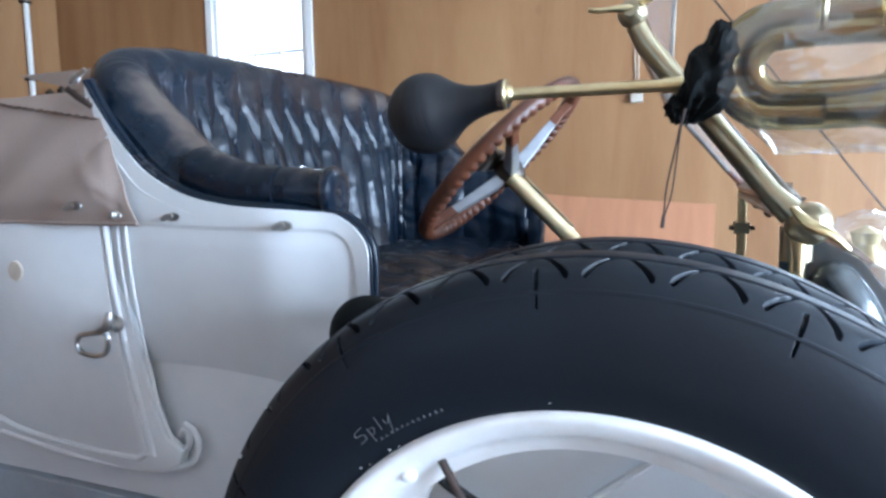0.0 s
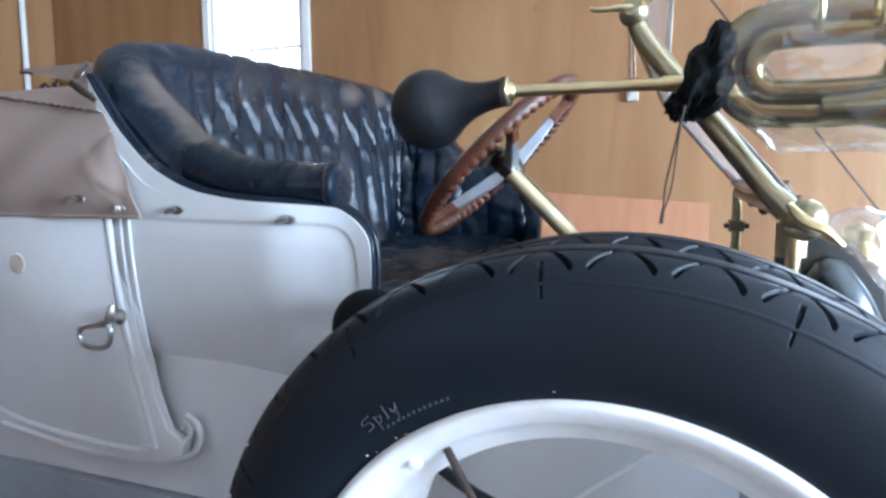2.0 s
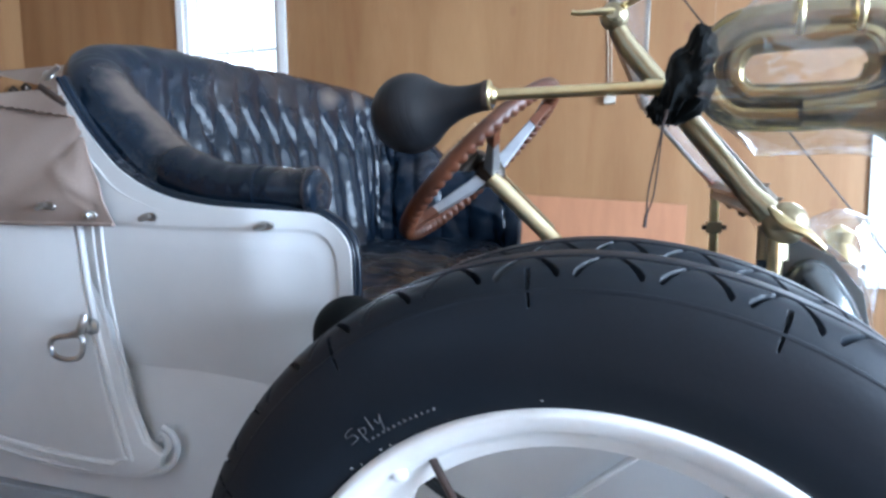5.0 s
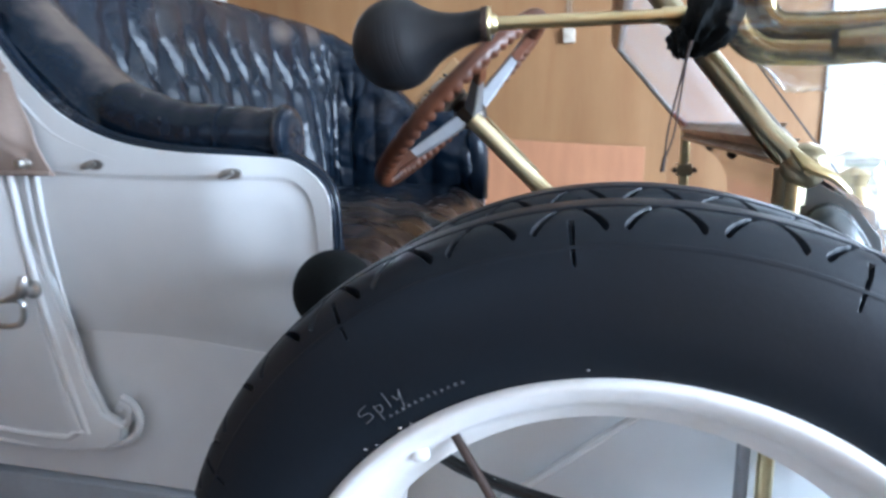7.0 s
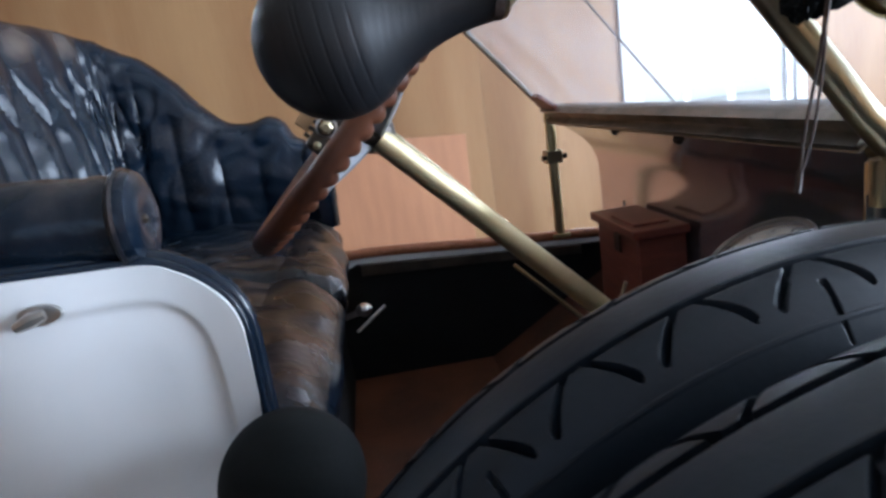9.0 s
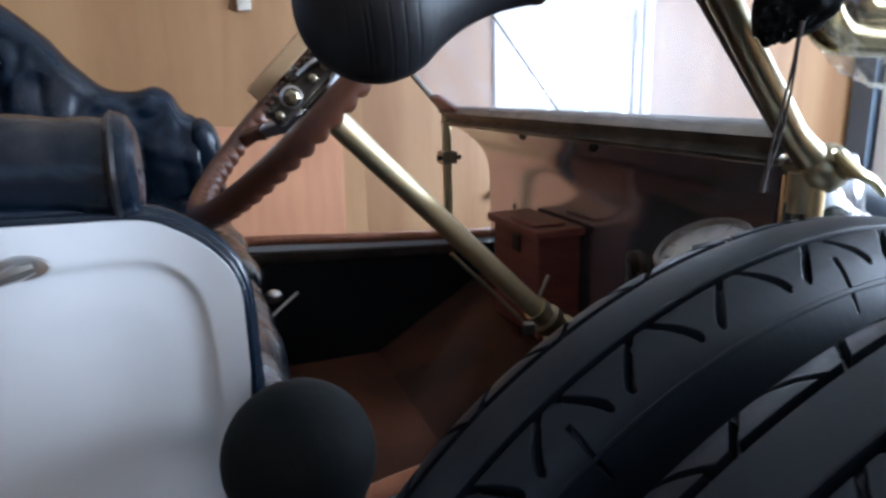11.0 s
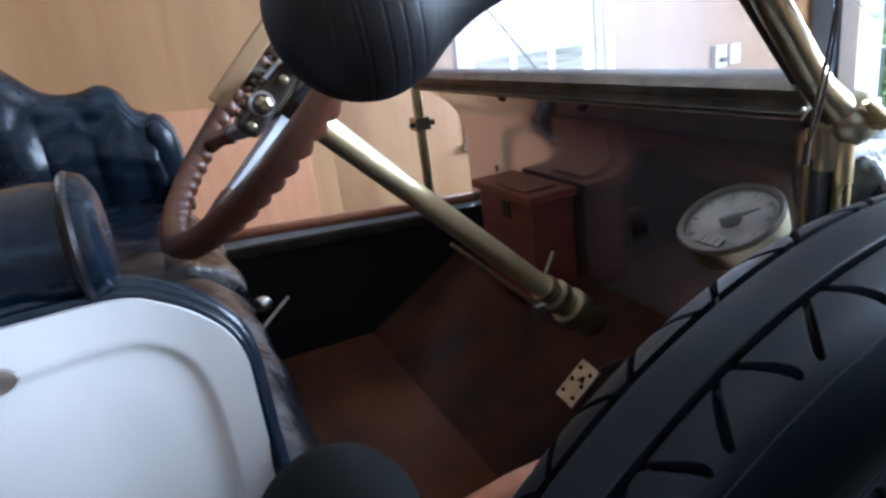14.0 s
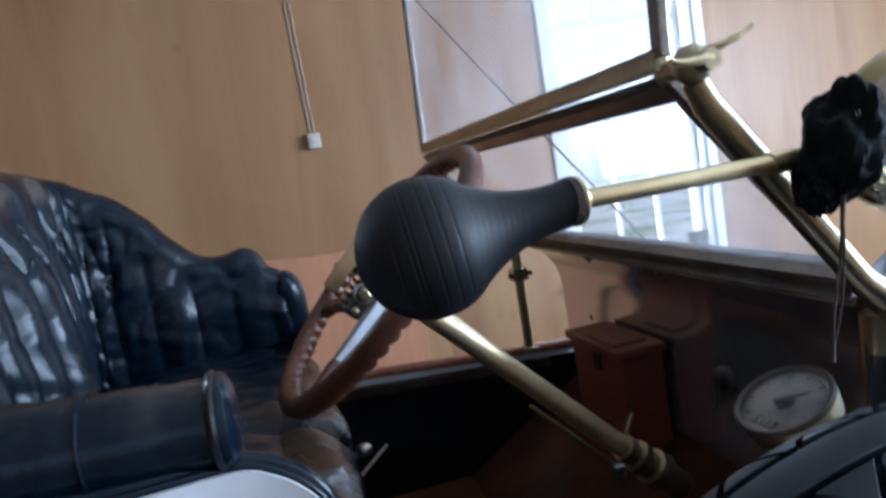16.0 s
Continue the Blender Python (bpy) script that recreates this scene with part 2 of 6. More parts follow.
def plywood_material():
    """Oiled plywood sheets with long upright figure and scattered knots."""
    m = bpy.data.materials.new("plywood")
    m.use_nodes = True
    n, l = m.node_tree.nodes, m.node_tree.links
    b = n["Principled BSDF"]
    b.inputs["Roughness"].default_value = 0.48
    tex, info = n.new("ShaderNodeTexCoord"), n.new("ShaderNodeObjectInfo")
    off = n.new("ShaderNodeVectorMath")
    off.operation = "ADD"
    sc = n.new("ShaderNodeVectorMath")
    sc.operation = "SCALE"
    sc.inputs[0].default_value = (37, 11, 23)
    l.new(info.outputs["Random"], sc.inputs["Scale"])
    l.new(tex.outputs["Object"], off.inputs[0])
    l.new(sc.outputs[0], off.inputs[1])
    mp = n.new("ShaderNodeMapping")
    mp.inputs["Scale"].default_value = (1, 1, 0.13)
    l.new(off.outputs[0], mp.inputs["Vector"])
    a, c, d = (n.new("ShaderNodeTexNoise") for _ in range(3))
    a.inputs["Scale"].default_value, a.inputs["Detail"].default_value, a.inputs["Distortion"].default_value = 3.4, 5, 1.6
    c.inputs["Scale"].default_value, c.inputs["Detail"].default_value = 90, 5
    d.inputs["Scale"].default_value, d.inputs["Detail"].default_value = 1.3, 3
    l.new(mp.outputs[0], a.inputs["Vector"])
    l.new(mp.outputs[0], c.inputs["Vector"])
    mp2 = n.new("ShaderNodeMapping")
    mp2.inputs["Scale"].default_value = (2.4, 2.4, 0.35)
    l.new(off.outputs[0], mp2.inputs["Vector"])
    l.new(mp2.outputs[0], d.inputs["Vector"])
    ramp = n.new("ShaderNodeValToRGB")
    e = ramp.color_ramp.elements
    e[0].position, e[0].color = 0.34, (0.272, 0.136, 0.054, 1)
    e[1].position, e[1].color = 0.66, (0.340, 0.192, 0.083, 1)
    mixa = n.new("ShaderNodeMath")
    mixa.operation = "MULTIPLY_ADD"
    mixa.inputs[1].default_value = 0.18
    half = n.new("ShaderNodeMath")
    half.operation = "MULTIPLY"
    half.inputs[1].default_value = 0.82
    l.new(a.outputs["Fac"], half.inputs[0])
    l.new(c.outputs["Fac"], mixa.inputs[0])
    l.new(half.outputs[0], mixa.inputs[2])
    l.new(mixa.outputs[0], ramp.inputs["Fac"])
    tone = n.new("ShaderNodeMix")
    tone.data_type, tone.blend_type = "RGBA", "MULTIPLY"
    tone.inputs["Factor"].default_value = 0.55
    r2 = n.new("ShaderNodeValToRGB")
    r2.color_ramp.elements[0].color, r2.color_ramp.elements[1].color = (0.62, 0.54, 0.46, 1), (1, 1, 1, 1)
    r2.color_ramp.elements[0].position, r2.color_ramp.elements[1].position = 0.35, 0.65
    l.new(d.outputs["Fac"], r2.inputs["Fac"])
    l.new(ramp.outputs["Color"], tone.inputs["A"])
    l.new(r2.outputs["Color"], tone.inputs["B"])
    vor = n.new("ShaderNodeTexVoronoi")
    vor.inputs["Scale"].default_value = 4.2
    mk = n.new("ShaderNodeMapping")
    mk.inputs["Scale"].default_value = (1, 1, 0.6)
    l.new(off.outputs[0], mk.inputs["Vector"])
    l.new(mk.outputs[0], vor.inputs["Vector"])
    kr = n.new("ShaderNodeMapRange")
    kr.inputs["From Min"].default_value, kr.inputs["From Max"].default_value = 0.045, 0.10
    kr.inputs["To Min"].default_value, kr.inputs["To Max"].default_value = 0.55, 0.0
    l.new(vor.outputs["Distance"], kr.inputs["Value"])
    knot = n.new("ShaderNodeMix")
    knot.data_type = "RGBA"
    knot.inputs["B"].default_value = (0.23, 0.11, 0.05, 1)
    l.new(kr.outputs["Result"], knot.inputs["Factor"])
    l.new(tone.outputs["Result"], knot.inputs["A"])
    l.new(knot.outputs["Result"], b.inputs["Base Color"])
    bp = n.new("ShaderNodeBump")
    bp.inputs["Strength"].default_value, bp.inputs["Distance"].default_value = 0.12, 0.002
    l.new(c.outputs["Fac"], bp.inputs["Height"])
    l.new(bp.outputs["Normal"], b.inputs["Normal"])
    return m


PLY = plywood_material()


def add_wear(m, centres, reach, colour):
    """Rubbed-through patches of a second colour round a few spots of the upholstery."""
    n, l = m.node_tree.nodes, m.node_tree.links
    b = n["Principled BSDF"]
    old = b.inputs["Base Color"].links[0].from_socket
    tc, nz = n.new("ShaderNodeTexCoord"), n.new("ShaderNodeTexNoise")
    nz.inputs["Scale"].default_value, nz.inputs["Detail"].default_value = 14, 6
    l.new(tc.outputs["Object"], nz.inputs["Vector"])
    last = None
    for c in centres:
        d = n.new("ShaderNodeVectorMath")
        d.operation = "DISTANCE"
        d.inputs[1].default_value = c
        l.new(tc.outputs["Object"], d.inputs[0])
        out = d.outputs["Value"]
        if last is not None:
            mn = n.new("ShaderNodeMath")
            mn.operation = "MINIMUM"
            l.new(last, mn.inputs[0])
            l.new(out, mn.inputs[1])
            out = mn.outputs[0]
        last = out
    add = n.new("ShaderNodeMath")
    add.operation = "MULTIPLY_ADD"
    add.inputs[1].default_value = reach * 1.6
    l.new(nz.outputs["Fac"], add.inputs[0])
    l.new(last, add.inputs[2])
    mr = n.new("ShaderNodeMapRange")
    mr.interpolation_type = "SMOOTHSTEP"
    mr.inputs["From Min"].default_value, mr.inputs["From Max"].default_value = reach * 0.9, reach * 2.0
    mr.inputs["To Min"].default_value, mr.inputs["To Max"].default_value = 0.85, 0.0
    l.new(add.outputs[0], mr.inputs["Value"])
    mx = n.new("ShaderNodeMix")
    mx.data_type = "RGBA"
    mx.inputs["B"].default_value = (*colour, 1)
    l.new(mr.outputs["Result"], mx.inputs["Factor"])
    l.new(old, mx.inputs["A"])
    l.new(mx.outputs["Result"], b.inputs["Base Color"])


add_wear(LEATHER, [(-1.00, 0.975, 1.425), (-0.975, 0.975, 1.395), (-0.94, 0.975, 1.368), (-0.908, 0.975, 1.342), (-0.88, 0.975, 1.31), (-0.855, 0.975, 1.285), (-0.804, 0.975, 1.256), (-0.95, 0.995, 1.343), (-0.915, 1.0, 1.306), (-0.88, 0.995, 1.275), (-0.975, 0.985, 1.365), (-1.01, 0.98, 1.385), (-0.605, 0.965, 1.222), (-1.02, 1.80, 1.46), (-1.02, 1.95, 1.46)], 0.055, (0.105, 0.084, 0.072))
add_wear(WORN, [(-0.47, 0.96, 0.97), (-0.46, 1.03, 0.95), (-0.45, 1.09, 0.935)], 0.06, (0.008, 0.011, 0.017))

# ---------------------------------------------------------------- mesh helpers


def part(name, bm, mat, parent=None, label="", smooth=False):
    """Links a bmesh as one mesh object, under a thing if one is given."""
    me = bpy.data.meshes.new(name)
    if smooth:
        for f in bm.faces:
            f.smooth = True
    bm.normal_update()
    bm.to_mesh(me)
    bm.free()
    for m in (mat if isinstance(mat, (list, tuple)) else [mat]):
        me.materials.append(m)
    if smooth:
        me.set_sharp_from_angle(angle=radians(38))
    ob = new(name, me)
    if parent:
        ob.parent = parent
        ob.matrix_parent_inverse = parent.matrix_world.inverted()
    if label:
        ob["label"] = label
    return ob


def thing(name, at, label, category, group=""):
    e = new(name)
    e.location = at
    e.empty_display_size = 0.05
    bpy.context.view_layer.update()
    return tagged(e, label, category, group)


def box(x0, y0, z0, x1, y1, z1, bevel=0.0, seg=2, bm=None):
    b = bmesh.new()
    bmesh.ops.create_cube(b, size=1)
    for v in b.verts:
        v.co = Vector(((x0 + x1) / 2 + v.co.x * (x1 - x0), (y0 + y1) / 2 + v.co.y * (y1 - y0), (z0 + z1) / 2 + v.co.z * (z1 - z0)))
    if bevel:
        bmesh.ops.bevel(b, geom=b.edges[:], offset=bevel, segments=seg, profile=0.5, affect="EDGES")
    return merge(bm, b)


def merge(bm, b):
    if bm is None:
        return b
    me = bpy.data.meshes.new("tmp")
    b.to_mesh(me)
    b.free()
    bm.from_mesh(me)
    bpy.data.meshes.remove(me)
    return bm


def smooth_path(pts, n=6, closed=False):
    """Catmull-Rom through the points."""
    P = [Vector(p) for p in pts]
    out = []
    m = len(P)
    for i in range(m if closed else m - 1):
        p0 = P[(i - 1) % m] if closed or i > 0 else P[0] * 2 - P[1]
        p1, p2 = P[i], P[(i + 1) % m]
        p3 = P[(i + 2) % m] if closed or i + 2 < m else P[-1] * 2 - P[-2]
        for k in range(n):
            t = k / n
            out.append(0.5 * (2 * p1 + (p2 - p0) * t + (2 * p0 - 5 * p1 + 4 * p2 - p3) * t * t + (3 * p1 - p0 - 3 * p2 + p3) * t ** 3))
    if not closed:
        out.append(P[-1])
    return out


def tube(pts, r, seg=10, closed=False, caps=True, bm=None, flat=1.0, up=None):
    """A round bar along the points; r is one radius or one for each point."""
    P = [Vector(p) for p in pts]
    R = r if isinstance(r, (list, tuple)) else [r] * len(P)
    b = bmesh.new()
    rings, ref = [], None
    for i, p in enumerate(P):
        a = P[(i + 1) % len(P)] if closed or i + 1 < len(P) else P[i]
        c = P[i - 1] if closed or i > 0 else P[i]
        d = (a - c).normalized()
        if ref is None:
            ref = Vector(up) if up else (Vector((0, 0, 1)) if abs(d.z) < 0.9 else Vector((1, 0, 0)))
        s = d.cross(ref).normalized()
        u = s.cross(d).normalized()
        ref = u
        rings.append([b.verts.new(p + (s * math.cos(2 * math.pi * k / seg) + u * math.sin(2 * math.pi * k / seg) * flat) * R[i]) for k in range(seg)])
    for i in range(len(rings) if closed else len(rings) - 1):
        A, B = rings[i], rings[(i + 1) % len(rings)]
        for k in range(seg):
            b.faces.new((A[k], A[(k + 1) % seg], B[(k + 1) % seg], B[k]))
    if caps and not closed:
        b.faces.new(rings[0][::-1])
        b.faces.new(rings[-1])
    bmesh.ops.recalc_face_normals(b, faces=b.faces[:])
    return merge(bm, b)


def lathe(profile, origin, axis, seg=32, bm=None):
    """Turns (distance along axis, radius) pairs about an axis through origin."""
    o, d = Vector(origin), Vector(axis).normalized()
    s = d.orthogonal().normalized()
    u = d.cross(s)
    b = bmesh.new()
    rings = []
    for h, r in profile:
        if r < 1e-5:
            rings.append([b.verts.new(o + d * h)])
        else:
            rings.append([b.verts.new(o + d * h + (s * math.cos(2 * math.pi * k / seg) + u * math.sin(2 * math.pi * k / seg)) * r) for k in range(seg)])
    for A, B in zip(rings, rings[1:]):
        for k in range(seg):
            q = [A[k % len(A)], A[(k + 1) % seg % len(A)], B[(k + 1) % seg % len(B)], B[k % len(B)]]
            q = list(dict.fromkeys(q))
            if len(q) > 2:
                b.faces.new(q)
    bmesh.ops.recalc_face_normals(b, faces=b.faces[:])
    return merge(bm, b)


def prism(outline, a, c, axis="y", bevel=0.0, seg=2, bm=None):
    """A flat outline pushed through from a to c along an axis. Outline pairs: y: (x, z), x: (y, z), z: (x, y)."""
    put = {"y": lambda p, d: (p[0], d, p[1]), "x": lambda p, d: (d, p[0], p[1]), "z": lambda p, d: (p[0], p[1], d)}[axis]
    b = bmesh.new()
    v0 = [b.verts.new(put(p, a)) for p in outline]
    v1 = [b.verts.new(put(p, c)) for p in outline]
    f0, f1 = b.faces.new(v0), b.faces.new(v1[::-1])
    for i in range(len(v0)):
        j = (i + 1) % len(v0)
        b.faces.new((v0[i], v1[i], v1[j], v0[j]))
    bmesh.ops.recalc_face_normals(b, faces=b.faces[:])
    if bevel:
        rim = [e for f in (f0, f1) for e in f.edges]
        bmesh.ops.bevel(b, geom=list(set(rim)), offset=bevel, segments=seg, profile=0.5, affect="EDGES")
    return merge(bm, b)


def grid(fn, nu, nv, bm=None, closed_u=False, thick=0.0):
    """A sheet of nu x nv cells from fn(u, v) with u, v in 0..1."""
    b = bmesh.new()
    V = [[b.verts.new(fn(i / nu, j / nv)) for j in range(nv + 1)] for i in range(nu if closed_u else nu + 1)]
    for i in range(nu):
        for j in range(nv):
            k = (i + 1) % nu if closed_u else i + 1
            b.faces.new((V[i][j], V[k][j], V[k][j + 1], V[i][j + 1]))
    if thick:
        bmesh.ops.recalc_face_normals(b, faces=b.faces[:])
        bmesh.ops.solidify(b, geom=b.faces[:], thickness=thick)
    return merge(bm, b)


def ball(c, r, squash=(1, 1, 1), seg=24, bm=None):
    b = bmesh.new()
    bmesh.ops.create_uvsphere(b, u_segments=seg, v_segments=seg // 2, radius=r)
    for v in b.verts:
        v.co = Vector(c) + Vector((v.co.x * squash[0], v.co.y * squash[1], v.co.z * squash[2]))
    return merge(bm, b)


def lerp(table, x):
    if x <= table[0][0]:
        return table[0][1]
    for (a, p), (b, q) in zip(table, table[1:]):
        if x <= b:
            t = (x - a) / (b - a)
            t = t * t * (3 - 2 * t)
            return p + (q - p) * t
    return table[-1][1]

# ---------------------------------------------------------------- the room
WX0, WX1, WY0, WY1, CH = -4.2, 3.25, -2.1, 3.33, 2.9
W1 = (-2.84, -2.17, 0.74, 2.45)   # window openings in the north wall: x0, x1, z0, z1
W2 = (0.87, 1.67, 0.74, 2.45)

tagged(part("floor", box(WX0 - 0.2, WY0 - 0.2, -0.15, WX1 + 0.1, WY1 + 0.2, 0), CONCRETE), "grey worn concrete garage floor", "floor", kind="structure")
# unseen ceiling, its board set pale to bounce fill light into the cockpit
tagged(part("ceiling", box(WX0 - 0.2, WY0 - 0.2, CH, WX1 + 0.2, WY1 + 0.2, CH + 0.12), CEIL), "assumed pale board ceiling, out of view", "ceiling", kind="structure")


def wall_x(name, y0, y1, holes, mat, label):
    bm = None
    x = WX0 - 0.2
    for a, b, z0, z1 in holes:
        bm = box(x, y0, 0, a, y1, CH, bm=bm)
        bm = box(a, y0, 0, b, y1, z0, bm=bm)
        bm = box(a, y0, z1, b, y1, CH, bm=bm)
        x = b
    bm = box(x, y0, 0, WX1 + 0.2, y1, CH, bm=bm)
    return tagged(part(name, bm, mat), label, "wall", kind="structure")


wall_n = wall_x("wall_north", WY1 + 0.012, WY1 + 0.14, (W1, W2), CEIL, "timber framed wall lined with plywood sheets")
# the opening in this unseen wall is assumed, to go with the south fill
wall_x("wall_south", WY0 - 0.14, WY0, ((-2.4, 0.0, 1.0, 2.3),), PLY, "plywood lined garage wall with an assumed wide window")
tagged(part("wall_west", box(WX0 - 0.14, WY0 - 0.14, 0, WX0, WY1 + 0.012, CH), PLY), "plywood lined end wall of the garage", "wall", kind="structure")
bm = box(WX1, WY0 - 0.14, 0, WX1 + 0.14, -1.35, CH)
bm = box(WX1, -1.35, 2.4, WX1 + 0.14, 3.16, CH, bm=bm)
bm = box(WX1, 3.16, 0, WX1 + 0.14, WY1 + 0.012, CH, bm=bm)
tagged(part("wall_east", bm, PLY), "plywood lined wall round the open garage doorway", "wall", kind="structure")


def sheets():
    """Plywood lining of the north wall, one sheet between each pair of joints, cut round the windows."""
    joints = [WX0 + 0.004, W1[0], W1[1], 0.17, W2[0], W2[1], 2.55, WX1 - 0.004]
    for a, b in zip(joints, joints[1:]):
        spans = [(0.0, CH)]
        if (a, b) == (W1[0], W1[1]):
            spans = [(0.0, W1[2]), (W1[3], CH)]
        if (a, b) == (W2[0], W2[1]):
            spans = [(0.0, W2[2]), (W2[3], CH)]
        for z0, z1 in spans:
            part("plywood_sheet", box(a + 0.0004, WY1, z0, b - 0.0004, WY1 + 0.012, z1), PLY, wall_n)


sheets()


def window(name, x0, x1, z0, z1, label):
    w = tagged(new(name), label, "window", kind="structure")
    w.location = ((x0 + x1) / 2, WY1, z0)
    bpy.context.view_layer.update()
    bm = box(x0 - 0.05, WY1 - 0.018, z0 - 0.04, x0, WY1 - 0.001, z1 + 0.05, 0.003)
    bm = box(x1, WY1 - 0.018, z0 - 0.04, x1 + 0.05, WY1 - 0.001, z1 + 0.05, 0.003, bm=bm)
    bm = box(x0, WY1 - 0.018, z1, x1, WY1 - 0.001, z1 + 0.05, 0.003, bm=bm)
    part("architrave", bm, PLASTER, w)
    part("window_sill", box(x0 - 0.06, WY1 - 0.06, z0 - 0.035, x1 + 0.06, WY1 + 0.12, z0, 0.005), PLASTER, w)
    y0, y1 = WY1 + 0.03, WY1 + 0.075
    bm = box(x0, WY1 - 0.0, z0, x0 + 0.03, WY1 + 0.14, z1)
    bm = box(x1 - 0.03, WY1, z0, x1, WY1 + 0.14, z1, bm=bm)
    bm = box(x0 + 0.03, WY1, z1 - 0.03, x1 - 0.03, WY1 + 0.14, z1, bm=bm)
    part("window_frame", bm, PLASTER, w)
    a, b = x0 + 0.03, x1 - 0.03
    mid = (z0 + z1) / 2
    for s0, s1, yy in ((z0, mid + 0.02, 0.0), (mid - 0.02, z1 - 0.03, 0.046)):
        bm = box(a, y0 + yy, s0, a + 0.035, y1 + yy, s1, 0.003)
        bm = box(b - 0.035, y0 + yy, s0, b, y1 + yy, s1, 0.003, bm=bm)
        bm = box(a + 0.035, y0 + yy, s0, b - 0.035, y1 + yy, s0 + 0.04, 0.003, bm=bm)
        bm = box(a + 0.035, y0 + yy, s1 - 0.04, b - 0.035, y1 + yy, s1, 0.003, bm=bm)
        part("sash", bm, PLASTER, w)
        cols = 3
        for i in range(1, cols):
            x = a + 0.035 + (b - a - 0.07) * i / cols
            part("glazing_bar", box(x - 0.008, y0 + yy + 0.006, s0 + 0.04, x + 0.008, y1 + yy - 0.006, s1 - 0.04), PLASTER, w)
        z = (s0 + s1) / 2
        part("glazing_bar", box(a + 0.035, y0 + yy + 0.01, z - 0.008, b - 0.035, y1 + yy - 0.01, z + 0.008), PLASTER, w)
        p = part("pane", box(a + 0.03, y0 + yy + 0.02, s0 + 0.03, b - 0.03, y0 + yy + 0.023, s1 - 0.03), PANE, w)
        p.visible_shadow = False
    return w


window("window_1", *W1, "white painted sash window with small panes")
window("window_2", *W2, "white painted sash window with small panes above a sill")

# assumed south window, out of view, and the open doorway: plain white linings
bm = box(-2.4, WY0 - 0.14, 1.0, -2.36, WY0 + 0.01, 2.3)
bm = box(-0.04, WY0 - 0.14, 1.0, 0.0, WY0 + 0.01, 2.3, bm=bm)
bm = box(-2.36, WY0 - 0.14, 1.0, -0.04, WY0 + 0.01, 1.04, bm=bm)
bm = box(-2.36, WY0 - 0.14, 2.26, -0.04, WY0 + 0.01, 2.3, bm=bm)
bm = box(-1.22, WY0 - 0.1, 1.04, -1.18, WY0 - 0.04, 2.26, bm=bm)
tagged(part("assumed_window", bm, PLASTER), "assumed white framed wide garage window, out of view", "window", kind="structure")
bm = box(WX1 - 0.03, 3.05, 0, WX1 + 0.18, 3.16, 2.4, 0.004)
bm = box(WX1 - 0.03, -1.35, 0, WX1 + 0.18, -1.23, 2.4, 0.004, bm=bm)
bm = box(WX1 - 0.03, -1.23, 2.3, WX1 + 0.18, 3.05, 2.4, 0.004, bm=bm)
tagged(part("door_1", bm, PLASTER), "white painted frame of the open garage doorway", "door frame", kind="structure")
d = thing("garage_door", (WX1 - 0.08, 3.25, 0), "slate blue garage door leaf folded open against the wall", "door")
part("leaf", box(WX1 - 0.075, 3.18, 0.0, WX1 - 0.002, 3.318, 2.35, 0.004), SLATE, d)
for z in (0.5, 1.9):
    part("hinge", box(WX1 - 0.082, 3.19, z, WX1 - 0.076, 3.30, z + 0.05, 0.002), DARKMETAL, d)

# outside
tagged(part("ground", box(-60, -60, -0.35, 60, 60, -0.16), GRASS), "mown grass and gravel yard outside", "ground", kind="structure")


def tree(x, y, h, seed):
    rnd = random.Random(seed)
    t = thing("tree", (x, y, -0.16), "leafy green garden tree outside the doorway", "tree", "trees outside")
    bm = tube([(x, y, -0.16), (x + 0.05, y, h * 0.3), (x - 0.03, y + 0.06, h * 0.6)], [0.14, 0.11, 0.06], 8)
    tips = []
    for k in range(9):
        a = rnd.uniform(0, 6.28)
        z0 = h * rnd.uniform(0.2, 0.55)
        tip = Vector((x + math.cos(a) * h * 0.3, y + math.sin(a) * h * 0.3, z0 + h * rnd.uniform(0.1, 0.4)))
        tips.append(tip)
        bm = tube([(x, y, z0), (Vector((x, y, z0)) * 0.5 + tip * 0.5 + Vector((0, 0, 0.1)))[:], tip[:]], [0.05, 0.03, 0.012], 6, bm=bm)
    part("trunk", bm, BARK, t, smooth=True)
    verts, faces = [], []
    for k in range(2600):
        c = rnd.choice(tips) + Vector((rnd.gauss(0, 0.38), rnd.gauss(0, 0.38), rnd.gauss(0, 0.33)))
        s = rnd.uniform(0.04, 0.09)
        q = Euler((rnd.uniform(0, 6.3), rnd.uniform(0, 6.3), rnd.uniform(0, 6.3))).to_matrix()
        i = len(verts)
        for ox, oy in ((-1, 0), (0, 0.45), (1.2, 0), (0, -0.45)):
            verts.append(c + q @ Vector((ox * s, oy * s, 0)))
        faces.append((i, i + 1, i + 2, i + 3))
    me = bpy.data.meshes.new("crown")
    me.from_pydata(verts, [], faces)
    me.materials.append(GREEN)
    ob = new("crown", me)
    ob.parent = t
    ob.matrix_parent_inverse = t.matrix_world.inverted()


for i, (x, y, h) in enumerate(((7.5, 3.6, 3.2), (8.6, 5.2, 3.8), (7.9, 1.6, 2.8), (9.5, 7.0, 4.2), (8.8, -0.6, 3.4))):
    tree(x, y, h, i)


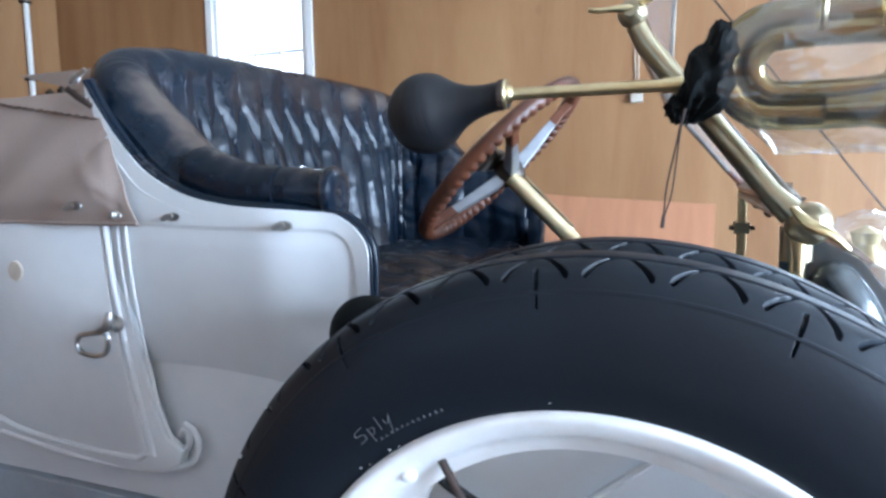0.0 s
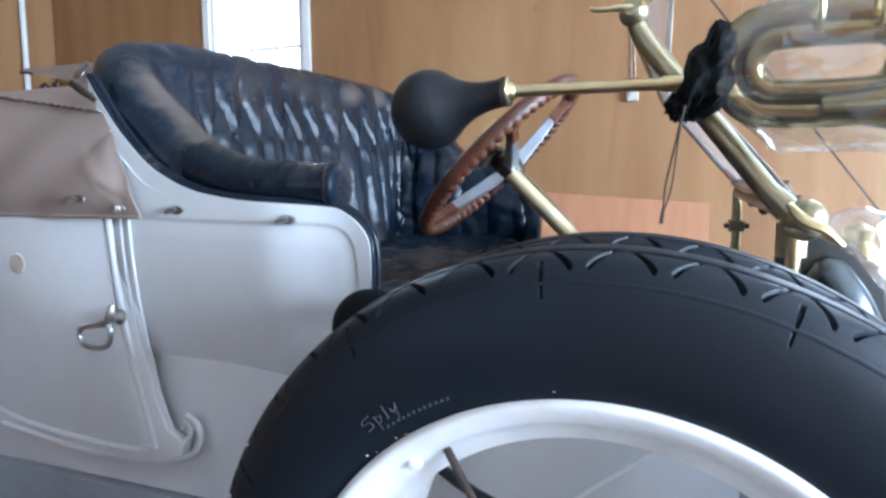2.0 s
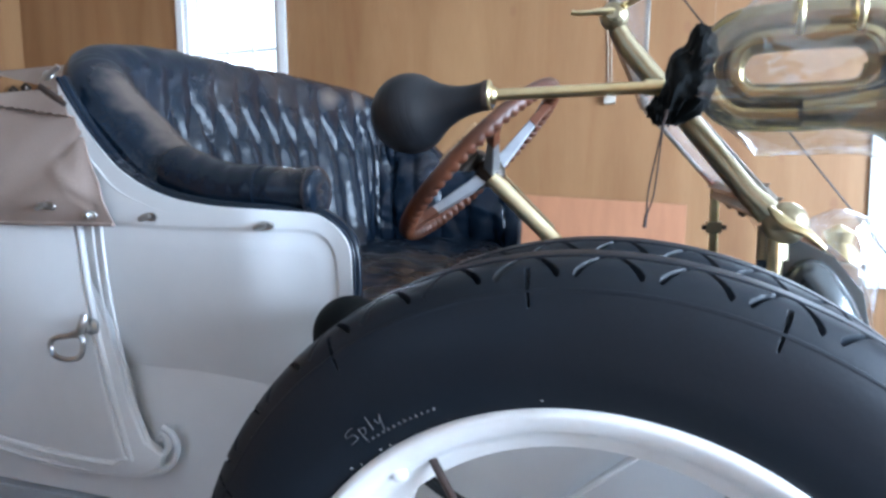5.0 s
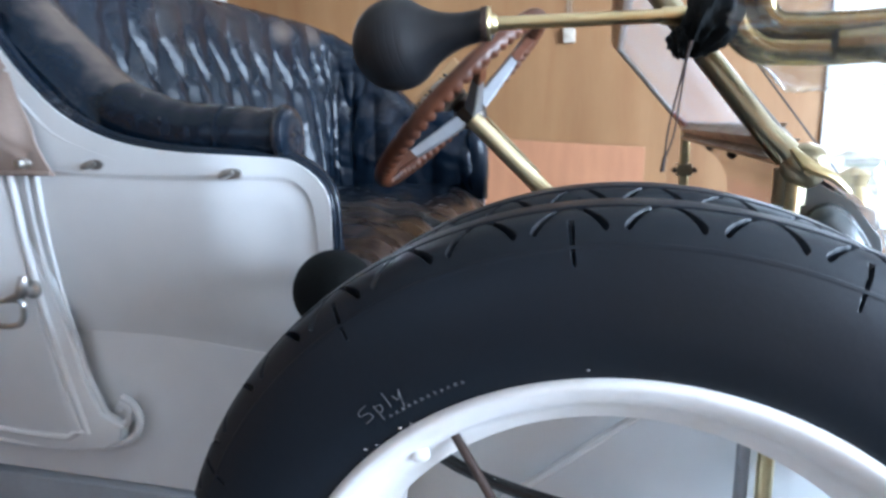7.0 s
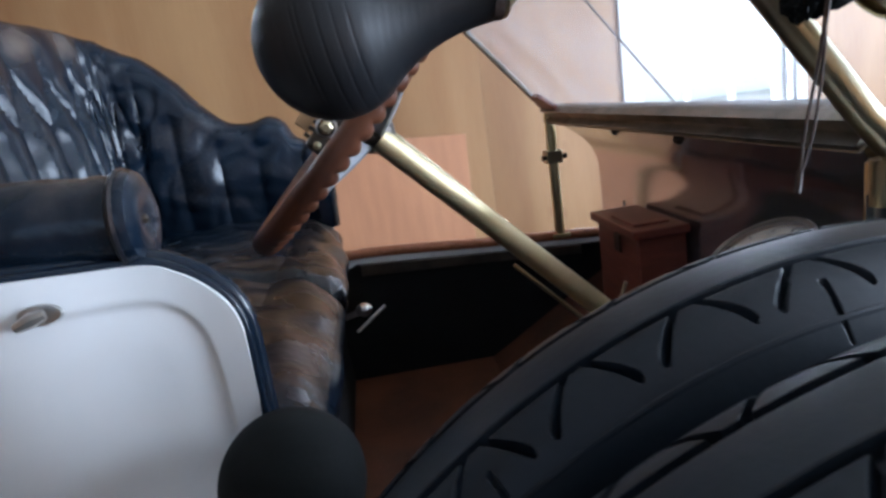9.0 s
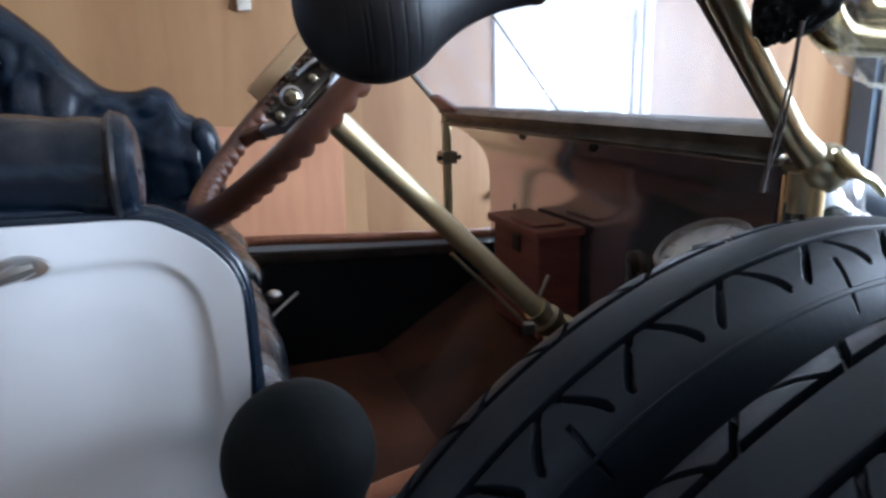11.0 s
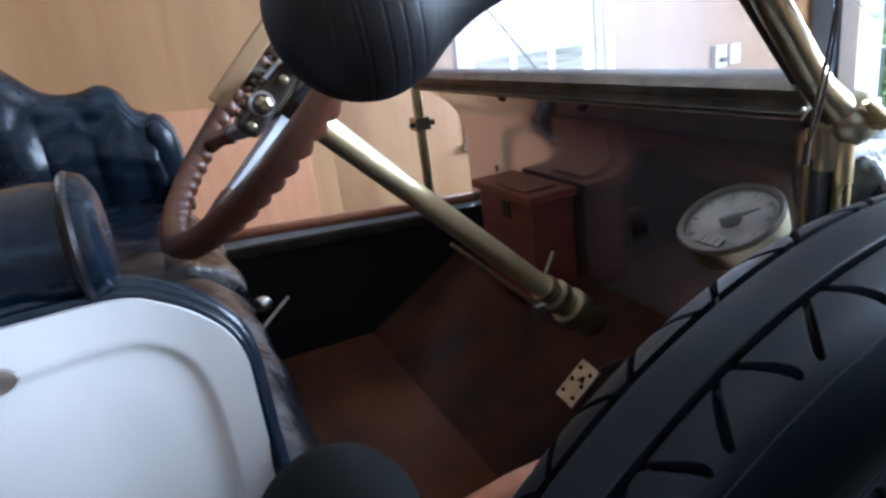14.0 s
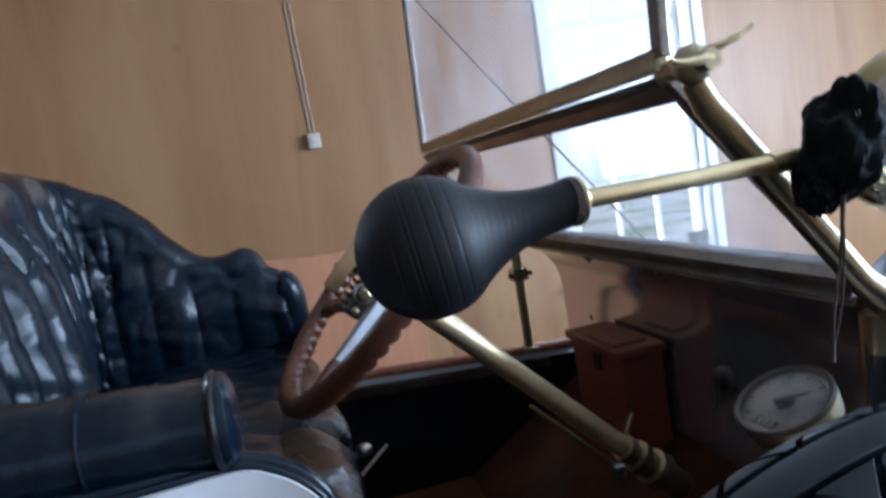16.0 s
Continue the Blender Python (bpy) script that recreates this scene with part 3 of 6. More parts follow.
def shrub(x, y, r, h, seed):
    """A loose bush: thin stems and small leaves gathered in uneven clumps."""
    rnd = random.Random(seed)
    t = thing("shrub", (x, y, -0.16), "leafy pale green shrub in the yard", "shrub", "shrubs outside")
    tips = []
    for k in range(14):
        a, d = rnd.uniform(0, 6.28), r * rnd.uniform(0.2, 0.95)
        tip = Vector((x + math.cos(a) * d, y + math.sin(a) * d, -0.16 + h * rnd.uniform(0.3, 1.0) * (1.1 - 0.4 * d / r)))
        tips.append(tip)
        part("stem", tube([(x, y, -0.16), (x + math.cos(a) * d * 0.4, y + math.sin(a) * d * 0.4, tip.z * 0.6), tip], [0.02, 0.012, 0.004], 5), BARK, t)
    verts, faces = [], []
    for k in range(2200):
        c = rnd.choice(tips) + Vector((rnd.gauss(0, 0.17), rnd.gauss(0, 0.17), rnd.gauss(-0.05, 0.17)))
        s = rnd.uniform(0.025, 0.055)
        q = Euler((rnd.uniform(0, 6.3), rnd.uniform(0, 6.3), rnd.uniform(0, 6.3))).to_matrix()
        i = len(verts)
        verts.extend(c + q @ Vector((ox * s, oy * s, 0)) for ox, oy in ((-1, 0), (0, 0.5), (1.2, 0), (0, -0.5)))
        faces.append((i, i + 1, i + 2, i + 3))
    me = bpy.data.meshes.new("leaves")
    me.from_pydata(verts, [], faces)
    me.materials.append(GREEN)
    ob = new("leaves", me)
    ob.parent = t
    ob.matrix_parent_inverse = t.matrix_world.inverted()


for i, (x, y, r, h) in enumerate(((5.6, 4.3, 0.6, 1.1), (6.3, 5.4, 0.7, 1.4), (6.9, 3.9, 0.7, 1.3), (7.4, 6.6, 0.8, 1.6), (6.4, 2.6, 0.5, 0.9), (8.2, 5.0, 0.8, 1.7))):
    shrub(x, y, r, h, 20 + i)

bn = thing("garden_bin", (4.85, 4.06, -0.16), "pale grey plastic garden bin beside the shrubs", "bin")
BINGREY = material("grey_plastic", (0.36, 0.38, 0.40), 0.55, var=0.12, scale=6, bump=0.05)
part("body", lathe([(0, 0), (0, 0.088), (0.02, 0.09), (0.80, 0.104), (0.82, 0.104)], (4.85, 4.06, -0.16), (0, 0, 1), 28), BINGREY, bn, smooth=True)
part("lid", lathe([(0.82, 0.112), (0.835, 0.114), (0.85, 0.110), (0.868, 0.07), (0.87, 0)], (4.85, 4.06, -0.16), (0, 0, 1), 28), BINGREY, bn, smooth=True)
part("handle", tube(smooth_path([(4.80, 4.06, 0.705), (4.82, 4.06, 0.735), (4.88, 4.06, 0.735), (4.90, 4.06, 0.705)], 4), 0.007, 8), BINGREY, bn, smooth=True)

# bright overcast distance beyond the north windows
bd = bpy.data.materials.new("overcast_distance")
bd.use_nodes = True
nb, lb = bd.node_tree.nodes, bd.node_tree.links
nb.remove(nb["Principled BSDF"])
em = nb.new("ShaderNodeEmission")
em.inputs["Strength"].default_value = 1.5
tc, sep, rp = nb.new("ShaderNodeTexCoord"), nb.new("ShaderNodeSeparateXYZ"), nb.new("ShaderNodeValToRGB")
mr = nb.new("ShaderNodeMapRange")
mr.inputs["From Min"].default_value, mr.inputs["From Max"].default_value = -4.0, 9.0
lb.new(tc.outputs["Object"], sep.inputs[0])
lb.new(sep.outputs["Z"], mr.inputs["Value"])
lb.new(mr.outputs["Result"], rp.inputs["Fac"])
rp.color_ramp.elements[0].position, rp.color_ramp.elements[0].color = 0.22, (0.30, 0.36, 0.22, 1)
rp.color_ramp.elements[1].position, rp.color_ramp.elements[1].color = 0.45, (0.9, 0.95, 1.0, 1)
lb.new(rp.outputs["Color"], em.inputs["Color"])
lb.new(em.outputs[0], nb["Material Output"].inputs["Surface"])
tagged(part("backdrop", box(-45, 24, -4, 45, 24.1, 22), bd), "pale overcast sky above distant green", "backdrop", kind="structure")

# board leaning on the wall
b = thing("plywood_board", (-0.4, 3.3, 0.0), "orange-brown plywood offcut leaning against the lined wall", "board")
bm = prism([(-1.02, 1.14), (0.068, 1.07), (0.04, 0.0), (-1.05, 0.0)], 3.30, 3.318, "y", 0.002)
part("panel", bm, BOARD, b)


def socket(name, x, z, w, h, label, cord):
    s = thing(name, (x, WY1 - 0.01, z), label, "switch" if cord else "socket")
    part("box", box(x - w / 2, WY1 - 0.034, z - h / 2, x + w / 2, WY1, z + h / 2, 0.004), PLASTICWHITE, s)
    if cord:
        part("rocker", box(x - 0.012, WY1 - 0.04, z - 0.012, x + 0.012, WY1 - 0.034, z + 0.014, 0.002), PLASTICWHITE, s)
        for dx in (-0.008, 0.008):
            part("cable", tube([(x + dx, WY1 - 0.006, z + h / 2), (x + dx * 1.2 - 0.01, WY1 - 0.006, z + 0.5), (x + dx - 0.03, WY1 - 0.006, CH)], 0.003, 6), CABLE, s)
    else:
        part("plug", box(x - 0.015, WY1 - 0.06, z - 0.03, x + 0.02, WY1 - 0.034, z - 0.005, 0.004), DARKMETAL, s)
    return s


socket("wall_switch", -0.30, 1.597, 0.054, 0.066, "white surface switch box with two cables running up", True)
socket("wall_socket", 2.44, 0.93, 0.085, 0.12, "white double wall socket with a dark plug", False)
s = thing("wall_plate", (2.56, WY1, 0.93), "plain white blanking plate on the wall", "switch plate")
part("plate", box(2.52, WY1 - 0.02, 0.875, 2.60, WY1, 0.985, 0.003), PLASTICWHITE, s)


def sign():
    s = thing("notice_board", (1.62, 3.31, 0.40), "white sign board with dark lettering under the window", "sign")
    x0, x1, z0, z1 = 1.39, 1.90, 0.355, 0.70
    part("board", box(x0, WY1 - 0.03, z0, x1, WY1 - 0.012, z1, 0.003), PLASTICWHITE, s)
    bm = None
    for a in ((x0 + 0.012, z1 - 0.016, x1 - 0.012, z1 - 0.011), (x0 + 0.012, z0 + 0.011, x1 - 0.012, z0 + 0.016), (x0 + 0.012, z0 + 0.016, x0 + 0.017, z1 - 0.016), (x1 - 0.017, z0 + 0.016, x1 - 0.012, z1 - 0.016)):
        bm = box(a[0], WY1 - 0.032, a[1], a[2], WY1 - 0.03, a[3], bm=bm)
    part("border", bm, SIGNRED, s)
    bm = None
    for i in range(8):
        bm = box(x0 + 0.10 + i * 0.042, WY1 - 0.032, 0.585, x0 + 0.134 + i * 0.042, WY1 - 0.03, 0.622, bm=bm)
    part("lettering", bm, SIGNRED, s, "faded upper line of dark letters")
    cu = bpy.data.curves.new("word", "FONT")
    cu.body, cu.size, cu.extrude, cu.space_character = "HORSE", 0.088, 0.0012, 1.12
    cu.offset = 0.002
    tmp = bpy.data.objects.new("word", cu)
    me = bpy.data.meshes.new_from_object(tmp)
    ob = new("word", me)
    me.materials.append(SIGNRED)
    ob.matrix_world = pose(x0 + 0.130, WY1 - 0.0315, 0.452, 90, 0, 0)
    ob.parent = s
    ob.matrix_parent_inverse = s.matrix_world.inverted()
    bpy.data.objects.remove(tmp)
    bpy.data.curves.remove(cu)


sign()
# things on the sill
t = thing("tin", (1.56, 3.37, 0.74), "small dark tin on the window sill", "tin")
part("body", box(1.52, 3.295, 0.74, 1.60, 3.36, 0.85, 0.006), DARKMETAL, t)
part("lid", box(1.517, 3.292, 0.85, 1.603, 3.363, 0.868, 0.005), DARKMETAL, t)
for x, h in ((1.33, 0.05), (1.37, 0.06), (1.41, 0.045)):
    j = thing("jar", (x, 3.33, 0.74), "small dim glass jar on the window sill", "jar", "jars on the sill")
    part("body", lathe([(0, 0), (0, 0.013), (h * 0.7, 0.013), (h * 0.8, 0.009)], (x, 3.33, 0.74), (0, 0, 1), 12), GREYPAINT, j, smooth=True)
    part("cap", lathe([(h * 0.8, 0.011), (h, 0.011), (h, 0)], (x, 3.33, 0.74), (0, 0, 1), 12), DARKMETAL, j, smooth=True)
# end wall: conduit and a shelf of odds and ends
p = thing("conduit", (-4.17, 3.09, 1.0), "white painted pipe running up the end wall", "pipe")
part("pipe", tube([(-4.17, 3.09, 0.0), (-4.17, 3.09, CH)], 0.018, 10), PLASTER, p, smooth=True)
for z in (1.9, 2.4):
    part("clip", box(-4.2, 3.06, z, -4.15, 3.12, z + 0.02, 0.003), DARKMETAL, p)
sh = thing("wall_shelf", (-3.9, 3.2, 1.76), "dark shelf on the plywood wall", "shelf")
part("board", box(-4.19, 3.10, 1.76, -3.1, 3.325, 1.785, 0.003), BARK, sh)
for x in (-4.0, -3.3):
    part("bracket", prism([(3.12, 1.76), (3.325, 1.76), (3.325, 1.6)], x, x + 0.02, "x"), DARKMETAL, sh)
rs = random.Random(4)
for i in range(9):
    x = -4.12 + i * 0.11
    h = rs.uniform(0.05, 0.13)
    c = thing("oil_can", (x, 3.2, 1.785), "small dark oil can on the shelf", "can", "cans on the shelf")
    part("body", lathe([(0, 0), (0, 0.03), (h * 0.7, 0.03), (h * 0.85, 0.018), (h, 0.008), (h, 0)], (x, 3.2 + rs.uniform(-0.03, 0.03), 1.785), (0, 0, 1), 12), DARKMETAL, c, smooth=True)
c = thing("carton", (-3.13, 3.2, 1.785), "small yellow carton on the shelf", "box")
part("body", box(-3.17, 3.17, 1.785, -3.11, 3.23, 1.89, 0.003), TRIMWOOD, c)

# ---------------------------------------------------------------- the car
car = thing("vintage_car", (0, 1.5, 0), "white veteran open tourer with brass fittings parked indoors", "car")
YB = 0.885          # outer face of the near body side
EDGE = [(-1.06, 1.392), (-1.03, 1.345), (-0.994, 1.296), (-0.957, 1.256), (-0.919, 1.223), (-0.87, 1.196), (-0.819, 1.178), (-0.76, 1.167), (-0.70, 1.161), (-0.60, 1.156), (-0.542, 1.152), (-0.517, 1.142), (-0.497, 1.127), (-0.482, 1.107), (-0.476, 1.08), (-0.475, 1.03)]


def inward(p):
    """The side turns inwards towards the front of the seat."""
    s = min(1.0, max(0.0, (p.x + 0.69) / 0.19))
    h = min(1.0, max(0.0, (p.z - 0.87) / 0.10))
    d = 0.034 * s * s * (3 - 2 * s) * h * h * (3 - 2 * h)
    f = 1 + d / YB
    return Vector((p.x * f, p.y + d, 1.2 + (p.z - 1.2) * f))


def body_side():
    top = [p for p in smooth_path([(x, 0, z) for x, z in EDGE], 12) if p.x < -0.4765]
    line = smooth_path([(-1.10, 0, 1.135), (-0.955, 0, 1.132), (-0.80, 0, 1.127), (-0.634, 0, 1.126), (-0.560, 0, 1.125), (-0.527, 0, 1.117), (-0.507, 0, 1.094), (-0.501, 0, 1.055), (-0.500, 0, 1.0), (-0.500, 0, 0.95), (-0.500, 0, 0.80)], 6)

    def sunk(x, z):
        """How deep the door panel lies behind its plain border."""
        best, side = 9.0, -1.0
        for a, b in zip(line, line[1:]):
            dx, dz = b.x - a.x, b.z - a.z
            t = min(1.0, max(0.0, ((x - a.x) * dx + (z - a.z) * dz) / (dx * dx + dz * dz)))
            px, pz = x - a.x - dx * t, z - a.z - dz * t
            d = math.hypot(px, pz)
            if d < best:
                best, side = d, dx * pz - dz * px
        s = -best if side > 0 else best
        rise = min(1.0, max(0.0, (s + 0.0015) / 0.006))
        fall = min(1.0, max(0.0, (s - 0.003) / 0.035))
        return 0.0030 * rise * rise * (3 - 2 * rise) * (1 - 0.75 * fall * fall * (3 - 2 * fall))

    def skin(u, v):
        p = top[round(u * (len(top) - 1))]
        # the lower edge runs along the crease, tucked under the bulge of the seat
        x0 = -0.995 + (p.x + 1.06) * 0.889
        low_z = 0.8655 - 0.12 * max(0.0, x0 + 0.93)
        x, z = x0 + (p.x - x0) * v, low_z + (p.z - low_z) * v
        d = max(0.0, (1.125 - z) / 0.26)
        e = max(0.0, (z - 1.17) / 0.22)
        return inward(Vector((x, YB - 0.003 + 0.0326 * d ** 2.0 + 0.006 * e + sunk(x, z), z)))
    part("seat_side", grid(skin, len(top) - 1, 110, thick=-0.02), WHITE, car, smooth=True)
    low = [(-2.7, 0.864), (-0.94, 0.864), (-0.93, 0.885), (-0.478, 0.832), (-0.455, 0.864), (-0.40, 0.876), (-0.33, 0.889), (-0.29, 0.893), (-0.2, 0.891), (-0.1, 0.875), (0.10, 0.838), (0.22, 0.83), (0.30, 0.60), (0.30, 0.591), (-2.7, 0.591)]
    part("lower_side", prism(low, YB + 0.030, YB + 0.04, "y", 0.004), WHITE, car, smooth=True)
    part("valance", prism([(-2.7, 0.2455), (0.32, 0.2455), (0.32, 0.589), (-2.7, 0.589)], YB + 0.014, YB + 0.038, "y", 0.003), VALANCE, car, "blue-grey painted valance")
    rear = [(-1.0, 1.0), (-1.055, 1.15), (-1.5, 1.165), (-2.7, 1.16), (-2.7, 0.70), (-1.35, 0.688), (-1.15, 0.666), (-1.0, 0.662), (-0.915, 0.670), (-0.872, 0.690), (-0.865, 0.715), (-0.905, 0.735), (-0.932, 0.80), (-0.945, 0.864), (-0.975, 0.95)]
    part("rear_side", prism(rear, YB - 0.008, YB + 0.0135, "y", 0.004), WHITE, car, smooth=True)
    lip = [inward(p) for p in smooth_path([(x, YB + 0.006, z + 0.001) for x, z in EDGE] + [(-0.474, YB + 0.006, 0.98), (-0.474, YB + 0.010, 0.93), (-0.474, YB + 0.014, 0.88)], 3)]
    part("edge_piping", tube(lip, 0.0045, 10), LEATHER, car, "dark blue leather piping", smooth=True)
    part("edge_roll", tube([p + Vector((0.001, 0.011, 0.001)) for p in lip], 0.0080, 12), LEATHER, car, "padded navy leather edge roll", smooth=True)
    part("moulding", tube(smooth_path([(-1.03, YB, 1.28), (-0.985, YB, 1.24), (-0.93, YB, 1.19), (-0.84, YB, 1.155), (-0.822, YB, 1.152)], 4), 0.0034, 8), WHITE, car, smooth=True)
    # upright pillar and the scrolled beading at its foot
    for dx in (-0.011, 0.009):
        part("pillar_beading", tube(smooth_path([(-0.982 + dx, YB - 0.004, 1.14), (-0.974 + dx, YB - 0.006, 1.05), (-0.960 + dx, YB - 0.006, 0.95), (-0.945 + dx, YB - 0.004, 0.868)], 4), 0.0032, 8), WHITE, car, smooth=True)
    part("pillar_beading", tube(smooth_path([(-0.945, YB + 0.004, 0.864), (-0.932, YB + 0.004, 0.80), (-0.905, YB + 0.004, 0.735), (-0.885, YB + 0.004, 0.715), (-0.862, YB + 0.004, 0.72), (-0.855, YB + 0.004, 0.74), (-0.868, YB + 0.004, 0.752), (-0.878, YB + 0.004, 0.74)], 4), 0.006, 8), WHITE, car, smooth=True)
    part("scroll_beading", tube(smooth_path([(-0.868, YB + 0.004, 0.764), (-0.846, YB + 0.004, 0.752), (-0.838, YB + 0.004, 0.725), (-0.856, YB + 0.004, 0.693), (-0.91, YB + 0.002, 0.672), (-1.0, YB, 0.664), (-1.15, YB - 0.006, 0.668), (-1.35, YB - 0.008, 0.69)], 4), 0.006, 8), WHITE, car, smooth=True)


body_side()


def rear_door():
    """Rear door with a beaded edge, a ring handle and a blanked screw hole."""
    yd = YB - 0.012
    out = smooth_path([(-1.03, 0, 1.135), (-1.015, 0, 1.0), (-0.985, 0, 0.85), (-0.945, 0, 0.70)], 5) + smooth_path([(-0.945, 0, 0.70), (-1.05, 0, 0.698), (-1.2, 0, 0.705), (-1.33, 0, 0.722), (-1.42, 0, 0.76), (-1.5, 0, 0.85), (-1.54, 0, 1.0), (-1.55, 0, 1.14)], 5)[1:]
    d = part("rear_door", prism([(p.x, p.z) for p in out], yd, YB + 0.002, "y", 0.004), WHITE, car, smooth=True)
    part("door_beading", tube([(p.x + 0.012, yd + 0.004, p.z - 0.012 if i > 16 else p.z) for i, p in enumerate(out)], 0.006, 8), WHITE, d, smooth=True)
    c = Vector((-0.998, yd - 0.014, 0.945))
    bm = lathe([(0, 0.020), (0.006, 0.019), (0.012, 0.012), (0.024, 0.010), (0.03, 0)], (c.x, yd + 0.0, c.z), (0, -1, 0), 16)
    bm = tube(smooth_path([(c.x, yd - 0.02, c.z + 0.032), (c.x - 0.002, yd - 0.024, c.z + 0.01), (c.x - 0.012, yd - 0.026, c.z - 0.008), (c.x - 0.045, yd - 0.028, c.z - 0.018)], 4), [0.008, 0.009, 0.010, 0.011, 0.011, 0.011, 0.011, 0.010, 0.009, 0.008, 0.007, 0.006, 0.005], 10, bm=bm)
    ring = smooth_path([(c.x - 0.012, yd - 0.026, c.z - 0.018), (c.x - 0.06, yd - 0.028, c.z - 0.022), (c.x - 0.094, yd - 0.028, c.z - 0.03), (c.x - 0.104, yd - 0.028, c.z - 0.05), (c.x - 0.09, yd - 0.028, c.z - 0.07), (c.x - 0.05, yd - 0.028, c.z - 0.076), (c.x - 0.015, yd - 0.028, c.z - 0.066), (c.x - 0.004, yd - 0.027, c.z - 0.04)], 4, closed=True)
    bm = tube(ring, 0.0062, 8, closed=True, bm=bm)
    root = Vector((c.x, yd, c.z))
    for v in bm.verts:
        v.co = root + (v.co - root) * 0.78
    part("handle", bm, NICKEL, d, "nickel plated ring door handle", smooth=True)
    part("hole_plug", lathe([(0, 0.021), (0.003, 0.019), (0.004, 0)], (-1.262, yd, 1.034), (0, -1, 0), 20), PLUG, d, smooth=True)


rear_door()


def turn_button(x, y, z, tilt=0.0, slotted=True):
    """Hood fastener: an oval plate with a turning peg."""
    bm = lathe([(0, 0.0), (0, 0.017), (0.003, 0.016), (0.004, 0)], (0, 0, 0), (0, -1, 0), 18)
    for v in bm.verts:
        v.co.z *= 0.5
    if slotted:
        bm = tube([(-0.003, -0.002, 0), (-0.003, -0.012, 0)], 0.0042, 8, bm=bm)
        bm = tube([(-0.012, -0.014, -0.004), (0.001, -0.016, 0.001), (0.01, -0.014, 0.003)], [0.004, 0.006, 0.004], 8, bm=bm)
    else:
        bm = box(-0.006, -0.011, -0.006, 0.006, -0.003, 0.006, 0.002, bm=bm)
    bm.transform(pose(x, y, z, 0, tilt, 0))
    return bm


for x, y, z in ((-0.861, YB, 1.144), (-0.630, YB, 1.131)):
    part("hood_fastener", turn_button(x, y, z), NICKEL, car, "nickel turn-button fastener", smooth=True)
for x, z in ((-0.960, 1.148), (-1.055, 1.164), (-1.290, 1.176)):
    part("hood_fastener", turn_button(x, YB - 0.036, z, slotted=x < -1), NICKEL, car, "nickel turn-button fastener", smooth=True)

# chassis, running board, scuttle, bonnet
part("running_board", box(-2.6, 0.46, 0.20, 0.62, 0.93, 0.2445, 0.006), BLACK, car)
part("chassis_rail", box(-2.6, 1.05, 0.42, 1.7, 1.12, 0.52, 0.004), BLACK, car)
part("chassis_rail", box(-2.6, 1.85, 0.42, 1.7, 1.92, 0.52, 0.004), BLACK, car)
part("floor_pan", box(-1.0, 0.93, 0.50, -0.12, 2.07, 0.525), CARPET, car, "rust brown carpet")
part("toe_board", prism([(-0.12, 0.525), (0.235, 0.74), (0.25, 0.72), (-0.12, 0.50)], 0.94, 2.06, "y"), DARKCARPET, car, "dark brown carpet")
part("far_side", prism([(-0.60, 0.84), (-0.45, 0.862), (-0.1, 0.838), (0.245, 0.816), (0.245, 0.40), (-0.60, 0.40)], 2.085, 2.11, "y", 0.003), WHITE, car)
part("far_lining", prism([(-0.55, 0.80), (-0.45, 0.845), (-0.1, 0.822), (0.235, 0.80), (0.235, 0.52), (-0.55, 0.52)], 2.066, 2.0845, "y", 0.003), BLACKTRIM, car, "black trimmed side lining")
part("far_lining_rail", prism([(-0.44, 0.846), (-0.1, 0.823), (0.16, 0.806), (0.16, 0.782), (-0.1, 0.798), (-0.44, 0.815)], 2.058, 2.066, "y", 0.002), DARKMETAL, car)
part("coaming", tube(smooth_path([(-0.58, 2.092, 0.852), (-0.43, 2.092, 0.869), (-0.1, 2.092, 0.846), (0.245, 2.092, 0.823)], 5), 0.014, 10), TRIMWOOD, car, "varnished orange wood capping", smooth=True)
part("near_lining", prism([(-0.47, 0.84), (-0.33, 0.885), (-0.2, 0.886), (0.10, 0.83), (0.235, 0.82), (0.235, 0.52), (-0.47, 0.52)], YB + 0.041, YB + 0.055, "y", 0.003), BLACKTRIM, car, "black trimmed side lining")
part("coaming", tube(smooth_path([(-0.44, YB + 0.032, 0.872), (-0.40, YB + 0.032, 0.884), (-0.37, YB + 0.032, 0.890), (-0.33, YB + 0.032, 0.896), (-0.29, YB + 0.032, 0.900), (-0.2, YB + 0.032, 0.898), (-0.1, YB + 0.032, 0.882), (0.1, YB + 0.030, 0.848), (0.2, YB + 0.028, 0.842)], 5), 0.0125, 12, flat=0.45), TRIMWOOD, car, "varnished orange wood capping", smooth=True)
part("far_seat_side", prism([(-1.06, 1.38), (-0.9, 1.3), (-0.75, 1.2), (-0.6, 1.17), (-0.52, 1.14), (-0.5, 1.08), (-0.5, 0.80), (-1.06, 0.80)], 2.162, 2.185, "y", 0.004), WHITE, car)
part("seat_box", prism([(-0.98, 0.94), (-0.525, 0.94), (-0.505, 0.525), (-0.98, 0.525)], 0.93, 2.065, "y", 0.004), BLACKTRIM, car, "black seat box")
part("seat_back_panel", box(-1.255, 0.93, 0.60, -1.225, 2.16, 1.34, 0.008), WHITE, car)
SCUT = smooth_path([(0.118, 0, 1.150), (0.15, 0, 1.135), (0.20, 0, 1.098), (0.230, 0, 1.055), (0.242, 0, 1.0), (0.243, 0, 0.90), (0.243, 0, 0.70)], 6)
sc = bmesh.new()
rows_ = [[sc.verts.new((p.x, y, p.z)) for p in SCUT] for y in np.linspace(0.965, 2.075, 13)]
